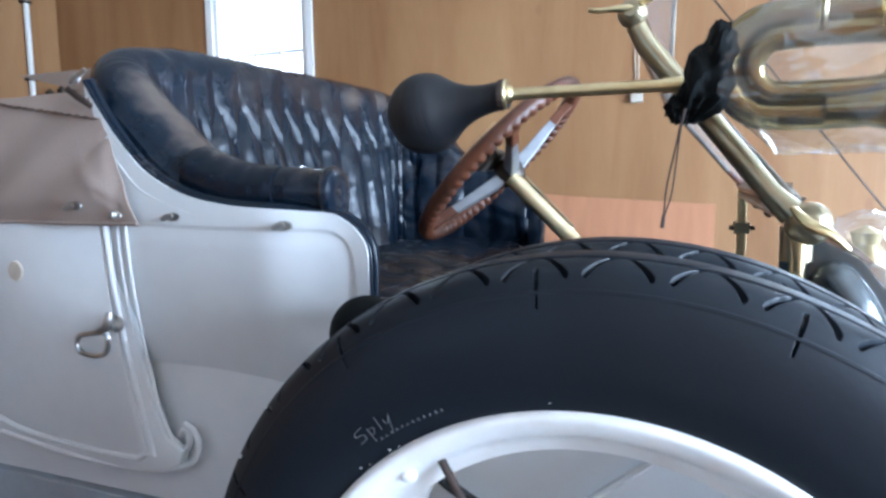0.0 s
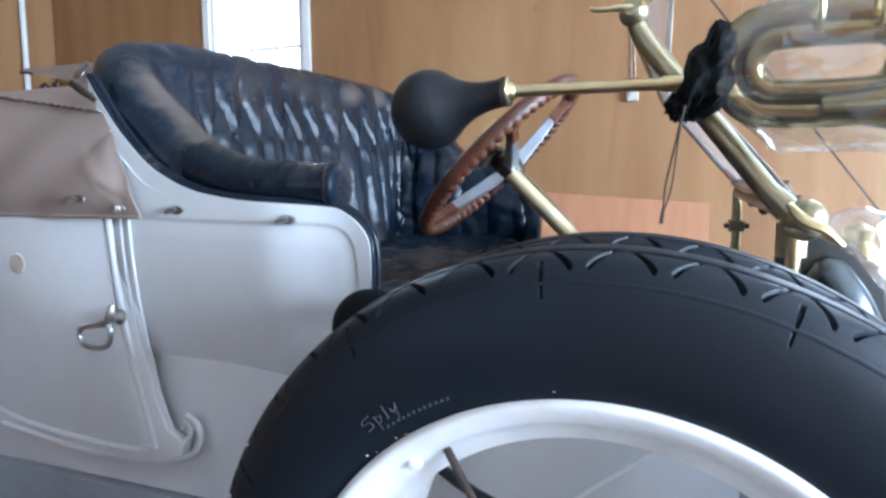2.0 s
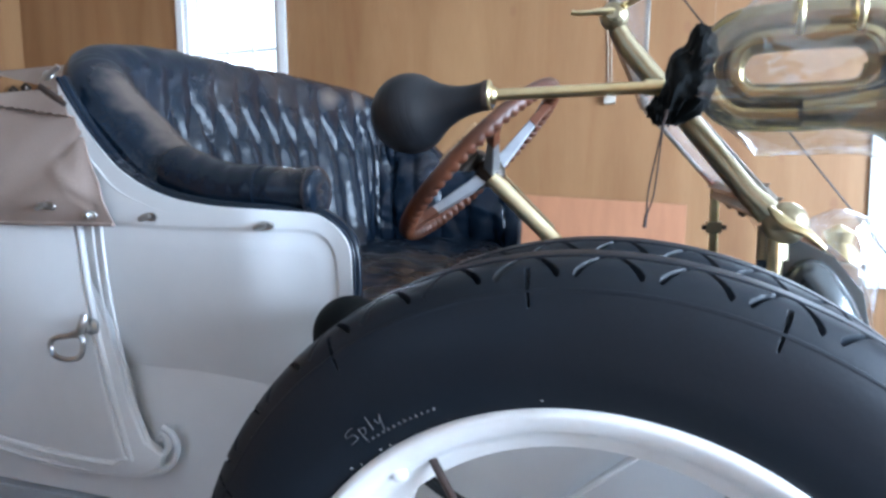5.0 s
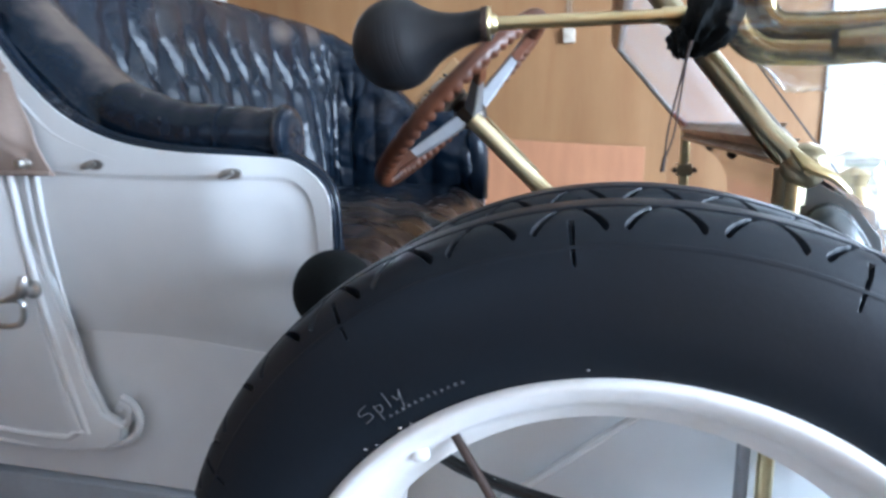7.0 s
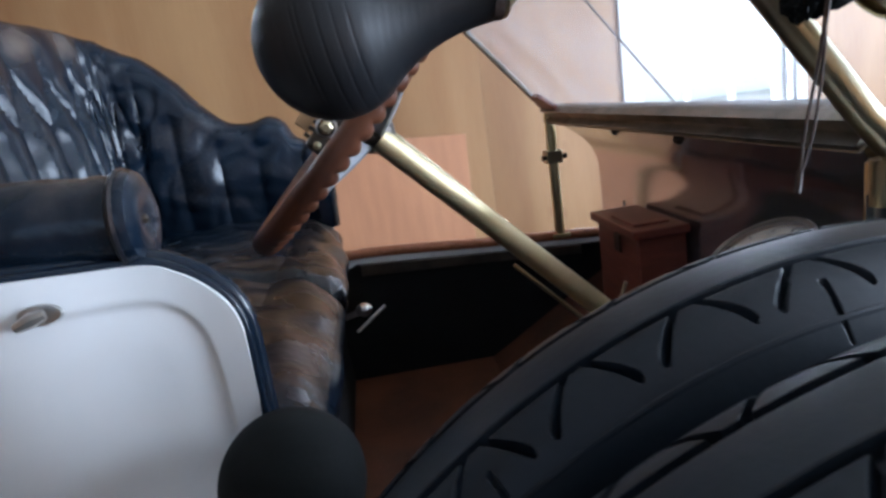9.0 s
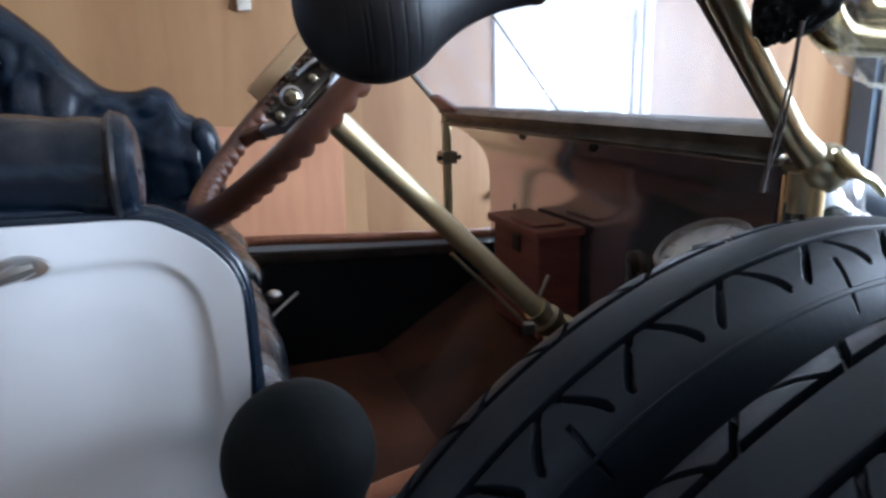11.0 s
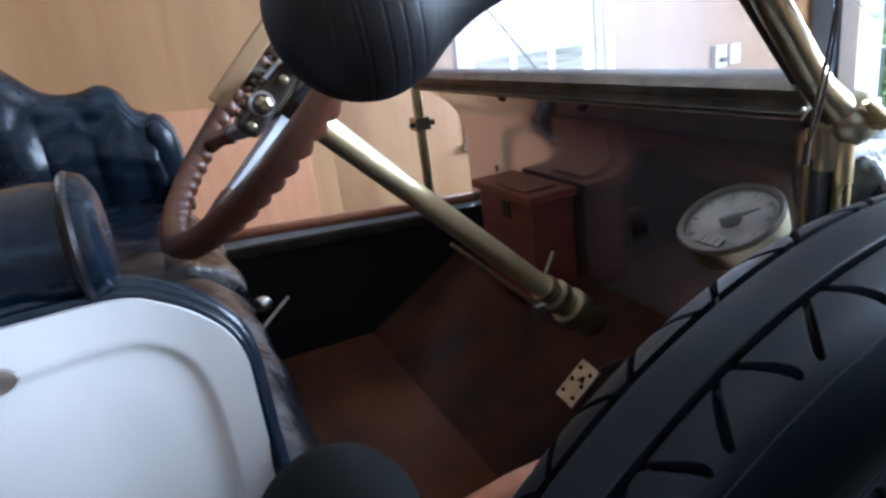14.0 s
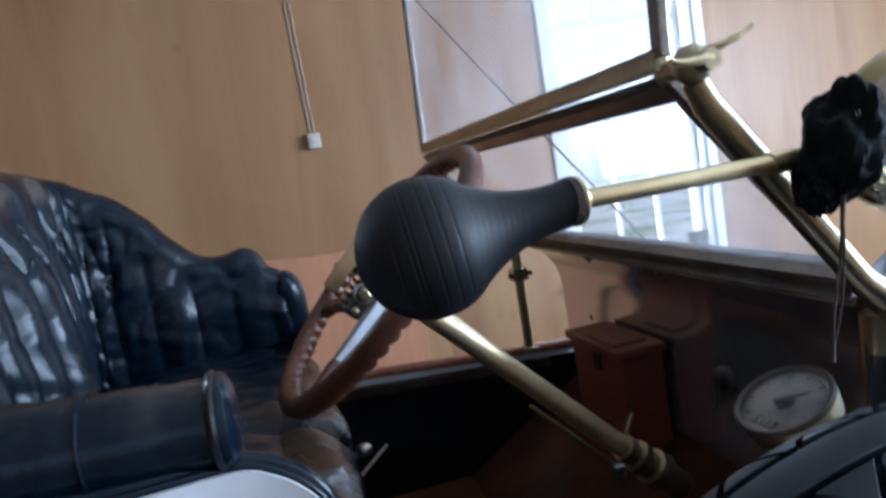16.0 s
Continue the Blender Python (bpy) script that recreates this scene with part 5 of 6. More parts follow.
def tyre():
    """Cross-ply tyre: zigzag tread either side of a centre rib, cut slots in the shoulder."""
    dense = smooth_path([(r, CY - w, 0) for r, w in HALF] + [(0.444, CY, 0)] + [(r, CY + w, 0) for r, w in HALF[::-1]], 60)
    cross, gone = [], 1.0
    for a, b in zip(dense, dense[1:]):
        gone += (b - a).length
        if gone > (0.0007 if 0.0125 < abs(b.y - CY) < 0.056 and b.x > 0.402 else 0.0034):
            cross.append((b.x, b.y))
            gone = 0.0
    cross.append((dense[-1].x, dense[-1].y))
    R_, Y_ = (np.array(c) for c in zip(*cross))
    deg = np.concatenate([20 + 155 * np.arange(1500) / 1500, 175 + 205 * np.arange(96) / 96])
    STEP, RIB, ROW = 360 / 38, 0.019, 0.0235
    L = radians(STEP) * 0.435
    D, R, Yv = deg[:, None], R_[None, :] + 0 * deg[:, None], Y_[None, :] + 0 * deg[:, None]
    W = np.abs(Yv - CY)
    inside = (D > 20.5) & (D < 174.5)
    F = (96.6 - D) / STEP + 60 + np.where(Yv < CY, 0, 0.5)
    fr, e = F % 1, W - RIB

    def away(ax, ay, bx, by):
        dx, dy = bx - ax, by - ay
        t = np.clip(((fr * L - ax) * dx + (e - ay) * dy) / (dx * dx + dy * dy), 0, 1)
        return np.hypot(fr * L - ax - t * dx, e - ay - t * dy)

    d = np.minimum(away(0.06 * L, 0.0, 0.36 * L, ROW), away(0.60 * L, ROW, 0.93 * L, 0.0))
    half = 0.0013 + 0.0004 * np.clip((e - 0.010) / 0.006, 0, 1)
    cut = np.where(e > -0.002, 0.011 * np.clip((half + 0.0009 - d) / 0.0009, 0, 1), 0)
    cut = np.maximum(cut, 0.011 * np.clip((0.0028 - np.abs(e)) / 0.0009, 0, 1))
    slot = (R > 0.404) & (R < 0.4355) & (W > 0.037) & (np.round(F) % 3 == 0) & ((R < 0.4155) | (R > 0.4185))
    d = np.minimum(fr, 1 - fr) * L
    cut = np.maximum(cut, np.where(slot, 0.005 * np.clip((0.0014 + 0.0010 * np.clip((R - 0.41) / 0.0265, 0, 1) - d) / 0.0012, 0, 1), 0))
    cut = np.where(inside, cut, 0)
    cut = np.where((np.abs(R - 0.417) < 0.0018) & (W > 0.046) & (cut == 0), -0.0006, cut)
    nr = np.where(W < 0.044, 1.0, 0.75)
    ny = np.where(W < 0.044, 0.0, 0.66) * np.sign(Yv - CY)
    th = np.radians(D)
    P = np.stack([CX + np.cos(th) * (R - cut * nr), Yv - cut * ny, CZ + np.sin(th) * (R - cut * nr)], -1).reshape(-1, 3)
    M = np.array(LEAN)
    P = P @ M[:3, :3].T + M[:3, 3]
    n, m = len(deg), len(R_)
    i, j = np.meshgrid(np.arange(n), np.arange(m - 1), indexing="ij")
    k = (i + 1) % n
    quads = np.stack([i * m + j, i * m + j + 1, k * m + j + 1, k * m + j], -1).reshape(-1, 4)
    me = bpy.data.meshes.new("tyre")
    me.vertices.add(len(P))
    me.vertices.foreach_set("co", P.astype(np.float32).ravel())
    me.loops.add(quads.size)
    me.loops.foreach_set("vertex_index", quads.astype(np.int32).ravel())
    me.polygons.add(len(quads))
    me.polygons.foreach_set("loop_start", np.arange(0, quads.size, 4, dtype=np.int32))
    me.polygons.foreach_set("use_smooth", np.ones(len(quads), dtype=bool))
    me.update(calc_edges=True)
    me.validate()
    me.set_sharp_from_angle(angle=radians(33))
    me.materials.append(RUBBER)
    return me


ty = new("tyre", tyre())
ty.parent = wheel
ty.matrix_parent_inverse = wheel.matrix_world.inverted()
ty["label"] = "black cross-ply tyre with zigzag tread"
face_ = [(p.x, p.y) for p in smooth_path([(-0.056, 0.3145, 0), (-0.0620, 0.3140, 0), (-0.0660, 0.3100, 0), (-0.0655, 0.3045, 0), (-0.0615, 0.2970, 0), (-0.054, 0.2895, 0), (-0.043, 0.2840, 0), (-0.030, 0.2790, 0), (-0.021, 0.2715, 0), (-0.014, 0.2590, 0)], 5)]
rim = wpart("rim", lathe([(-h_, r_) for h_, r_ in face_] + face_[::-1] + [(-0.05, 0.303), (0.05, 0.303), (0.056, 0.3145)], (CX, CY, CZ), (0, 1, 0), 128), RIMWHITE, wheel, "white painted steel rim, chipped", smooth=True)
wpart("rim_bolt", lathe([(0, 0.008), (0.006, 0.008), (0.008, 0.005), (0.008, 0)], (CX + math.cos(radians(127)) * 0.288, CY - 0.050, CZ + math.sin(radians(127)) * 0.288), (0.35, -0.8, -0.45), 12), RIMWHITE, wheel, smooth=True)


far_wheel = copy_thing(wheel, Matrix.Translation((CX, CY2, 0.2445)))
tagged(far_wheel, label="second spare wheel strapped against the body side")
va = math.radians(122)
vb = Vector((CX + math.cos(va) * 0.279, CY - 0.030, CZ + math.sin(va) * 0.283))
vd = Vector((0.50, -0.06, -0.86)).normalized()
valve = wpart("valve_stem", tube([vb - vd * 0.004, vb + vd * 0.105], 0.0045, 10), CORD, wheel, "brownish valve stem", smooth=True)
wpart("valve_cap", tube([vb + vd * 0.096, vb + vd * 0.112], 0.0055, 10), DULLBRASS, valve, smooth=True)


def chalk(th0, r0, strokes, size):
    """Hand-written chalk strokes lying on the near sidewall."""
    for line in strokes:
        pts = []
        for x, z in line:
            r, th = r0 + z * size, th0 - x * size / r0
            y = lerp([(0.308, CY - 0.056), (0.320, CY - 0.062), (0.345, CY - 0.066), (0.372, CY - 0.0645), (0.395, CY - 0.060)], r) - 0.0006
            pts.append((CX + math.cos(th) * r, y, CZ + math.sin(th) * r))
        wpart("chalk_mark", tube(smooth_path(pts, 3), 0.00055, 5), CHALK, ty, "thin chalk handwriting")


chalk(math.radians(129.8), 0.338, [[(0.9, 1.0), (0.2, 0.9), (0.1, 0.6), (0.7, 0.5), (0.8, 0.1), (0.1, 0.0)], [(1.3, 0.7), (1.3, -0.5)], [(1.3, 0.6), (1.8, 0.5), (1.6, 0.1), (1.3, 0.1)], [(2.3, 1.1), (2.3, 0.0)], [(2.8, 0.6), (3.0, 0.2), (3.3, 0.6)], [(3.4, 0.8), (3.0, -0.5)]], 0.013)
chalk(math.radians(126), 0.330, [[(x, 0.0), (x + 0.15, 0.35), (x + 0.3, 0.0)] for x in np.arange(0, 9, 0.8)], 0.008)
for a_, r_, w_ in ((133, 0.3205, 0.0011), (126, 0.318, 0.0010), (124, 0.3165, 0.0008), (96, 0.322, 0.0008), (131, 0.3175, 0.0007)):
    th_ = radians(a_)
    wpart("paint_fleck", ball((CX + math.cos(th_) * r_, CY - 0.0625, CZ + math.sin(th_) * r_), w_, (1.6, 0.6, 0.8), 8), RIMWHITE, ty, "white paint fleck")
# ---------------------------------------------------------------- steering
SC = Vector((-0.381, 1.279, 1.236))
SN = Vector((-0.704, -0.038, 0.7095)).normalized()
SU = Vector((0.737, 0, 0.675))
SU = (SU - SN * SU.dot(SN)).normalized()
SV = SN.cross(SU)
st = thing("steering_wheel", SC, "wooden rimmed steering wheel with alloy spokes on a brass column", "steering wheel")


def on_wheel(a, r, h=0.0):
    return SC + (SU * math.cos(a) + SV * math.sin(a)) * r + SN * h


def wheel_rim():
    b = bmesh.new()
    n, seg, R = 372, 18, 0.2056
    rings = []
    for i in range(n):
        a = 2 * math.pi * i / n
        wave = abs(math.sin(a * 31)) ** 0.7
        radial = SU * math.cos(a) + SV * math.sin(a)
        ring = []
        for k in range(seg):
            t = 2 * math.pi * k / seg
            rr = 0.0145
            under = max(0.0, -math.sin(t + 0.5))
            rr += 0.0072 * (wave - 0.62) * under
            ring.append(b.verts.new(SC + radial * (R + math.cos(t) * rr) + SN * math.sin(t) * rr * 1.05))
        rings.append(ring)
    for i in range(n):
        A, B = rings[i], rings[(i + 1) % n]
        for k in range(seg):
            b.faces.new((A[k], A[(k + 1) % seg], B[(k + 1) % seg], B[k]))
    bmesh.ops.recalc_face_normals(b, faces=b.faces[:])
    return b


def blade(a, stations):
    """A square-edged arm out along the wheel: radius, height, half width, half depth at each station."""
    b = bmesh.new()
    tang = SV * math.cos(a) - SU * math.sin(a)
    rings = []
    for r, h, w, d in stations:
        c = on_wheel(a, r, h)
        q = min(w, d) * 0.22
        rings.append([b.verts.new(c + tang * x + SN * y) for x, y in ((-w + q, -d), (w - q, -d), (w, -d + q), (w, d - q), (w - q, d), (-w + q, d), (-w, d - q), (-w, -d + q))])
    for A, B in zip(rings, rings[1:]):
        for k in range(8):
            b.faces.new((A[k], A[(k + 1) % 8], B[(k + 1) % 8], B[k]))
    b.faces.new(rings[0][::-1])
    b.faces.new(rings[-1])
    bmesh.ops.recalc_face_normals(b, faces=b.faces[:])
    return b


part("rim", wheel_rim(), WHEELWOOD, st, "brown wooden rim with finger grips", smooth=True)
for a in (radians(29), radians(119), radians(209), radians(299)):
    part("spoke", blade(a, [(0.012, -0.030, 0.0125, 0.0135), (0.06, -0.024, 0.0115, 0.0120), (0.142, -0.011, 0.0085, 0.0085)]), STEEL, st, "flat bare alloy spoke")
    part("spoke_socket", blade(a, [(0.138, -0.012, 0.0105, 0.0105), (0.150, -0.010, 0.0100, 0.0100), (0.168, -0.007, 0.0085, 0.0085), (0.194, -0.004, 0.0120, 0.0100)]), WHEELWOOD, st, "brown wooden spoke end")
part("hub", lathe([(-0.055, 0.0), (-0.055, 0.018), (-0.045, 0.026), (-0.03, 0.030), (-0.012, 0.030), (-0.008, 0.022), (0.012, 0.020), (0.018, 0.012), (0.018, 0)], SC, SN, 24), DARKMETAL, st, smooth=True)
CD = -SN
CB = SC + Vector((-0.0036, -0.0155, 0))
c0, c1 = CB + CD * 0.045, CB + CD * 0.545
part("column", tube([c0, c1], 0.0165, 20), SATINBRASS, st, "satin brass steering column", smooth=True)
part("collar", lathe([(0, 0.017), (0.0, 0.021), (0.012, 0.022), (0.016, 0.018), (0.024, 0.018), (0.026, 0.026), (0.04, 0.027), (0.048, 0.022), (0.06, 0.022), (0.062, 0.030), (0.085, 0.032), (0.095, 0.026), (0.13, 0.026)], CB + CD * 0.485, CD, 24), DULLBRASS, st, "stepped darkened brass collar", smooth=True)
pin = CB + CD * 0.478
part("pin", tube([pin + Vector((0.01, 0, 0.01)), pin + Vector((0.022, -0.01, 0.05))], 0.003, 8), NICKEL, st, smooth=True)
part("lug", box(pin.x - 0.03, pin.y - 0.035, pin.z - 0.035, pin.x - 0.012, pin.y - 0.018, pin.z - 0.015, 0.003), NICKEL, st)
part("control_rod", tube([CB + CD * 0.30 + Vector((-0.018, -0.012, -0.02)), pin + Vector((-0.022, -0.02, -0.02))], 0.003, 8), DULLBRASS, st, smooth=True)
part("control_rod", tube([CB + CD * 0.06 + Vector((0.012, 0.02, 0.014)), CB + CD * 0.2 + Vector((0.012, 0.02, 0.010))], 0.0025, 8), DULLBRASS, st, smooth=True)
# control quadrant on the hub
qc = SC + SN * 0.035
bm = tube([SC + SN * 0.0, qc + SN * 0.012], 0.016, 14)
part("quadrant_post", bm, DARKMETAL, st, smooth=True)
k_ = SC + SU * -0.023 + SV * 0.066 + SN * 0.036
lvp = part("control_lever", tube([qc + SN * 0.004, k_], [0.006, 0.004], 8), DARKMETAL, st, smooth=True)
part("lever_knob", ball(k_, 0.009, seg=12), DARKMETAL, lvp, smooth=True)


def wheel_box(u, v, h, lu, lv, lh, bev):
    """A block laid out along the wheel's own axes."""
    b = box(-lu / 2, -lv / 2, -lh / 2, lu / 2, lv / 2, lh / 2, bev)
    m = Matrix((SU, SV, SN)).transposed().to_4x4()
    b.transform(Matrix.Translation(SC + SU * u + SV * v + SN * h) @ m)
    return b


part("quadrant_box", wheel_box(-0.012, -0.094, 0.020, 0.094, 0.030, 0.026, 0.006), DARKMETAL, st, "dark gear box of the controls")
part("quadrant_bracket", wheel_box(0.0, -0.05, 0.006, 0.05, 0.07, 0.014, 0.004), DARKMETAL, st)
part("washer", lathe([(0, 0.013), (0.004, 0.013), (0.005, 0.010)], SC + SU * -0.026 + SV * -0.1095 + SN * 0.024, -SV, 20), NICKEL, st, smooth=True)
part("nut", lathe([(0, 0.0085), (0.010, 0.0085), (0.012, 0.005), (0.015, 0.005), (0.015, 0)], SC + SU * -0.026 + SV * -0.111 + SN * 0.024, -SV, 6), DULLBRASS, st)
for u_ in (0.006, -0.050, 0.026):
    part("screw", lathe([(0, 0.005), (0.004, 0.005), (0.006, 0.002), (0.006, 0)], SC + SU * u_ + SV * -0.1095 + SN * 0.020, -SV, 10), DULLBRASS, st, smooth=True)
part("linkage", tube(smooth_path([SC + SU * 0.034 + SV * -0.107 + SN * 0.026, SC + SU * 0.016 + SV * -0.114 + SN * 0.033, SC + SU * -0.004 + SV * -0.112 + SN * 0.035], 4), 0.0032, 8), NICKEL, st, smooth=True)
for i in range(9):
    part("gear_tooth", wheel_box(-0.048 + i * 0.0095, -0.094, 0.0365, 0.0045, 0.024, 0.007, 0.001), DARKMETAL, st)
part("cover_plate", wheel_box(0.002, -0.035, 0.048, 0.104, 0.010, 0.020, 0.002), PLATE, st, "flat tan cover plate")

# ---------------------------------------------------------------- windscreen
ws = thing("windscreen", (0.115, 1.5, 1.15), "folding two-pane windscreen in a tarnished brass frame", "windscreen")
YN, YF = 0.965, 2.10
LB, LT, UT = Vector((0.112, 0, 1.172)), Vector((-0.096, 0, 1.418)), Vector((-0.080, 0, 1.93))


def bar(name, a, b, w, h, mat, up):
    """A square-edged frame bar."""
    d = (b - a).normalized()
    u = Vector(up)
    u = (u - d * u.dot(d)).normalized()
    s = d.cross(u)
    bb = bmesh.new()
    bmesh.ops.create_cube(bb, size=1)
    L = (b - a).length
    for v in bb.verts:
        v.co = (a + b) / 2 + d * v.co.x * L + s * v.co.y * w + u * v.co.z * h
    bmesh.ops.bevel(bb, geom=bb.edges[:], offset=min(w, h) * 0.22, segments=2, profile=0.5, affect="EDGES")
    return part(name, bb, mat, ws)


def Y(p, y):
    return Vector((p.x, y, p.z))


low_dir = (LT - LB).normalized()
bar("lower_rail", Y(LB, YN + 0.012), Y(LB, YF), 0.020, 0.026, RAIL, low_dir)
bar("lower_rail_bead", Y(LB, YN + 0.012) + Vector((-0.004, 0, -0.024)), Y(LB, YF) + Vector((-0.004, 0, -0.024)), 0.012, 0.010, RAIL, low_dir)
bar("hinge_rail", Y(LT, YN + 0.012) - low_dir * 0.014, Y(LT, YF) - low_dir * 0.014, 0.016, 0.022, RAIL, low_dir)
bar("hinge_rail", Y(LT, YN + 0.012) + Vector((0, 0, 0.018)), Y(LT, YF) + Vector((0, 0, 0.018)), 0.016, 0.022, DULLBRASS, (0, 0, 1))
for y in (YN + 0.014, YF):
    bar("lower_stile", Y(LB, y), Y(LT, y), 0.014, 0.016, RAIL, (0, 1, 0))
    bar("upper_stile", Y(LT, y) + Vector((0, 0, 0.02)), Y(UT, y), 0.014, 0.018, RAIL, (0, 1, 0))
bar("top_rail", Y(UT, YN + 0.012), Y(UT, YF), 0.016, 0.022, RAIL, (0, 0, 1))
for a, b in ((LB, LT), (LT + Vector((0, 0, 0.03)), UT)):
    g = bmesh.new()
    d = (b - a).normalized()
    nrm = Vector((d.z, 0, -d.x)) * 0.0025
    vs = [g.verts.new(Y(p, y) + o) for o in (-nrm, nrm) for p, y in ((a, YN + 0.02), (a, YF - 0.006), (b, YF - 0.006), (b, YN + 0.02))]
    for f in ((0, 1, 2, 3), (7, 6, 5, 4), (0, 4, 5, 1), (1, 5, 6, 2), (2, 6, 7, 3), (3, 7, 4, 0)):
        g.faces.new([vs[i] for i in f])
    p_ = part("pane", g, SCREEN, ws, "clear slightly dirty glass pane, glare added to its haze")
    p_.visible_shadow = False
def corner_plate(y0, y1, up0, up1, mat, label):
    """A small plate in the plane of the lower pane, in its far bottom corner."""
    g = bmesh.new()
    off = Vector((low_dir.z, 0, -low_dir.x)) * 0.006
    ring = [Y(LB + low_dir * up0, y0), Y(LB + low_dir * up0, YF - 0.008), Y(LB + low_dir * up1, YF - 0.008), Y(LB + low_dir * up1, y1)]
    vs = [g.verts.new(p + o) for o in (-off, off) for p in ring]
    for f in ((0, 1, 2, 3), (7, 6, 5, 4), (0, 4, 5, 1), (1, 5, 6, 2), (2, 6, 7, 3), (3, 7, 4, 0)):
        g.faces.new([vs[i] for i in f])
    part("corner_plate", g, mat, ws, label)


corner_plate(1.975, 2.035, 0.013, 0.058, BOXWOOD, "red-brown packing block in the corner")
# near support arm with ball joints and wing nuts
K0, K1 = Vector((0.128, 0.935, 1.140)), Vector((-0.092, 0.938, 1.422))
ad = (K1 - K0).normalized()
side = Vector((-0.0137, 0.0076, 0))
arm = part("support_arm", tube([K0 + side * 0.6 + ad * 0.015, K0 + side + ad * 0.05, K1 + side - ad * 0.05, K1 + side * 0.6 - ad * 0.02], [0.018, 0.0148, 0.0148, 0.0125], 18), DULLBRASS, ws, "stout brass support arm", smooth=True)
for kk, r in ((K0, 0.028), (K1, 0.020)):
    part("ball_joint", ball(kk, r, (1, 0.85, 1), 22), DULLBRASS, ws, smooth=True)
    part("pivot", tube([kk + Vector((0, -0.03, 0)), kk + Vector((0, 0.05, 0))], 0.010, 14), DULLBRASS, ws, smooth=True)
part("wing_nut", tube(smooth_path([K0 + Vector((-0.022, -0.026, 0.022)), K0 + Vector((-0.004, -0.036, 0.002)), K0 + Vector((0.020, -0.040, -0.010)), K0 + Vector((0.040, -0.040, -0.028))], 4), [0.005, 0.008, 0.010, 0.0115, 0.012, 0.0115, 0.011, 0.010, 0.009, 0.008, 0.007, 0.006, 0.004], 10, flat=0.6), BRASS, ws, smooth=True)
part("wing_nut", tube(smooth_path([K1 + Vector((0.004, -0.02, 0.002)), K1 + Vector((-0.012, -0.032, 0.0)), K1 + Vector((-0.04, -0.04, -0.002)), K1 + Vector((-0.052, -0.042, 0.0))], 4), [0.008] * 6 + [0.006] * 4 + [0.005] * 3, 10, flat=0.6), BRASS, ws, smooth=True)
part("wing_nut", tube(smooth_path([K1 + Vector((0.006, 0.0, 0.012)), K1 + Vector((0.018, -0.012, 0.012)), K1 + Vector((0.032, -0.018, 0.016)), K1 + Vector((0.054, -0.020, 0.026))], 4), [0.007] * 6 + [0.006] * 4 + [0.004] * 3, 10, flat=0.6), BRASS, ws, smooth=True)
for y, x in ((0.935, 0.118), (0.966, 0.115)):
    part("near_post", tube([(x, y, 0.8315), (x, y, 1.13)], 0.0095, 14), BRASS, ws, smooth=True)
part("post_socket", tube([(0.117, 0.95, 1.09), (0.117, 0.95, 1.135)], 0.0165, 14, flat=1.2), DULLBRASS, ws, smooth=True)
part("far_post", tube([(0.114, 2.092, 0.836), (0.114, 2.092, 1.165)], 0.0135, 14), BRASS, ws, smooth=True)
part("post_clamp", box(0.092, 2.070, 1.034, 0.136, 2.114, 1.068, 0.003), DULLBRASS, ws)
part("clamp_bolt", tube([(0.080, 2.078, 1.051), (0.148, 2.078, 1.051)], 0.007, 8), DARKMETAL, ws, smooth=True)
part("post_foot", box(0.09, 2.075, 0.828, 0.14, 2.108, 0.84, 0.003), BRASS, ws)
part("stay_rod", tube([(-0.085, 2.075, 1.85), (0.168, 2.045, 1.50), (0.381, 1.998, 1.20), (0.675, 1.935, 0.79)], 0.0032, 6), DARKMETAL, ws, smooth=True)

# ---------------------------------------------------------------- horns


def horn_bulb(c, nose, r, mat, parent, label, creases=()):
    """Rubber squeeze bulb drawn out into a neck."""
    c, nose = Vector(c), Vector(nose)
    ax = (nose - c).normalized()
    L = (nose - c).length
    prof = [(-r, 0)] + [(-r * math.cos(t), r * math.sin(t) * (1 - sum(0.0045 * math.exp(-((t - c_) / 0.016) ** 2) for c_ in creases))) for t in np.linspace(0.12, 2.15, 220)]
    x0, y0 = prof[-1]
    for t in np.linspace(0.08, 1, 14):
        prof.append((x0 + (L - x0) * t, y0 * (1 - t) ** 2.5 + (0.0170 + 0.0032 * t) * (1 - (1 - t) ** 2.5)))
    prof += [(L, 0.0203), (L + 0.003, 0.017), (L + 0.003, 0.0)]
    return part("bulb", lathe(prof, c, ax, 48), mat, parent, label, smooth=True)


NECK, BC = Vector((-0.256, 0.885, 1.318)), Vector((-0.382, 0.905, 1.300))
hn = thing("bulb_horn", (-0.05, 0.89, 1.30), "brass bulb horn with black rubber bulb, coil wrapped in clear plastic", "horn")
horn_bulb(BC, NECK, 0.0592, BULB, hn, "black rubber squeeze bulb", (1.12, 1.33, 1.40, 1.62, 1.80, 1.98))
T0, T1 = NECK, Vector((0.0, 0.905, 1.319))
td = (T1 - T0).normalized()
part("neck_band", lathe([(-0.008, 0.0185), (-0.008, 0.0206), (-0.001, 0.0212), (0.0, 0.0185)], NECK, td, 28), CORD, hn, "brown binding round the neck", smooth=True)
part("ferrule", lathe([(0, 0.018), (0.0, 0.0205), (0.002, 0.0208), (0.0035, 0.0198), (0.004, 0.013), (0.009, 0.0115), (0.012, 0.0085)], NECK, td, 28), BRASS, hn, "brass ferrule", smooth=True)
part("tube", tube([T0, T1], 0.0082, 18), BRASS, hn, "polished brass tube", smooth=True)
part("tube_sleeve", tube([T1 - td * 0.05, T1 + td * 0.02], 0.0104, 18), BRASS, hn, smooth=True)


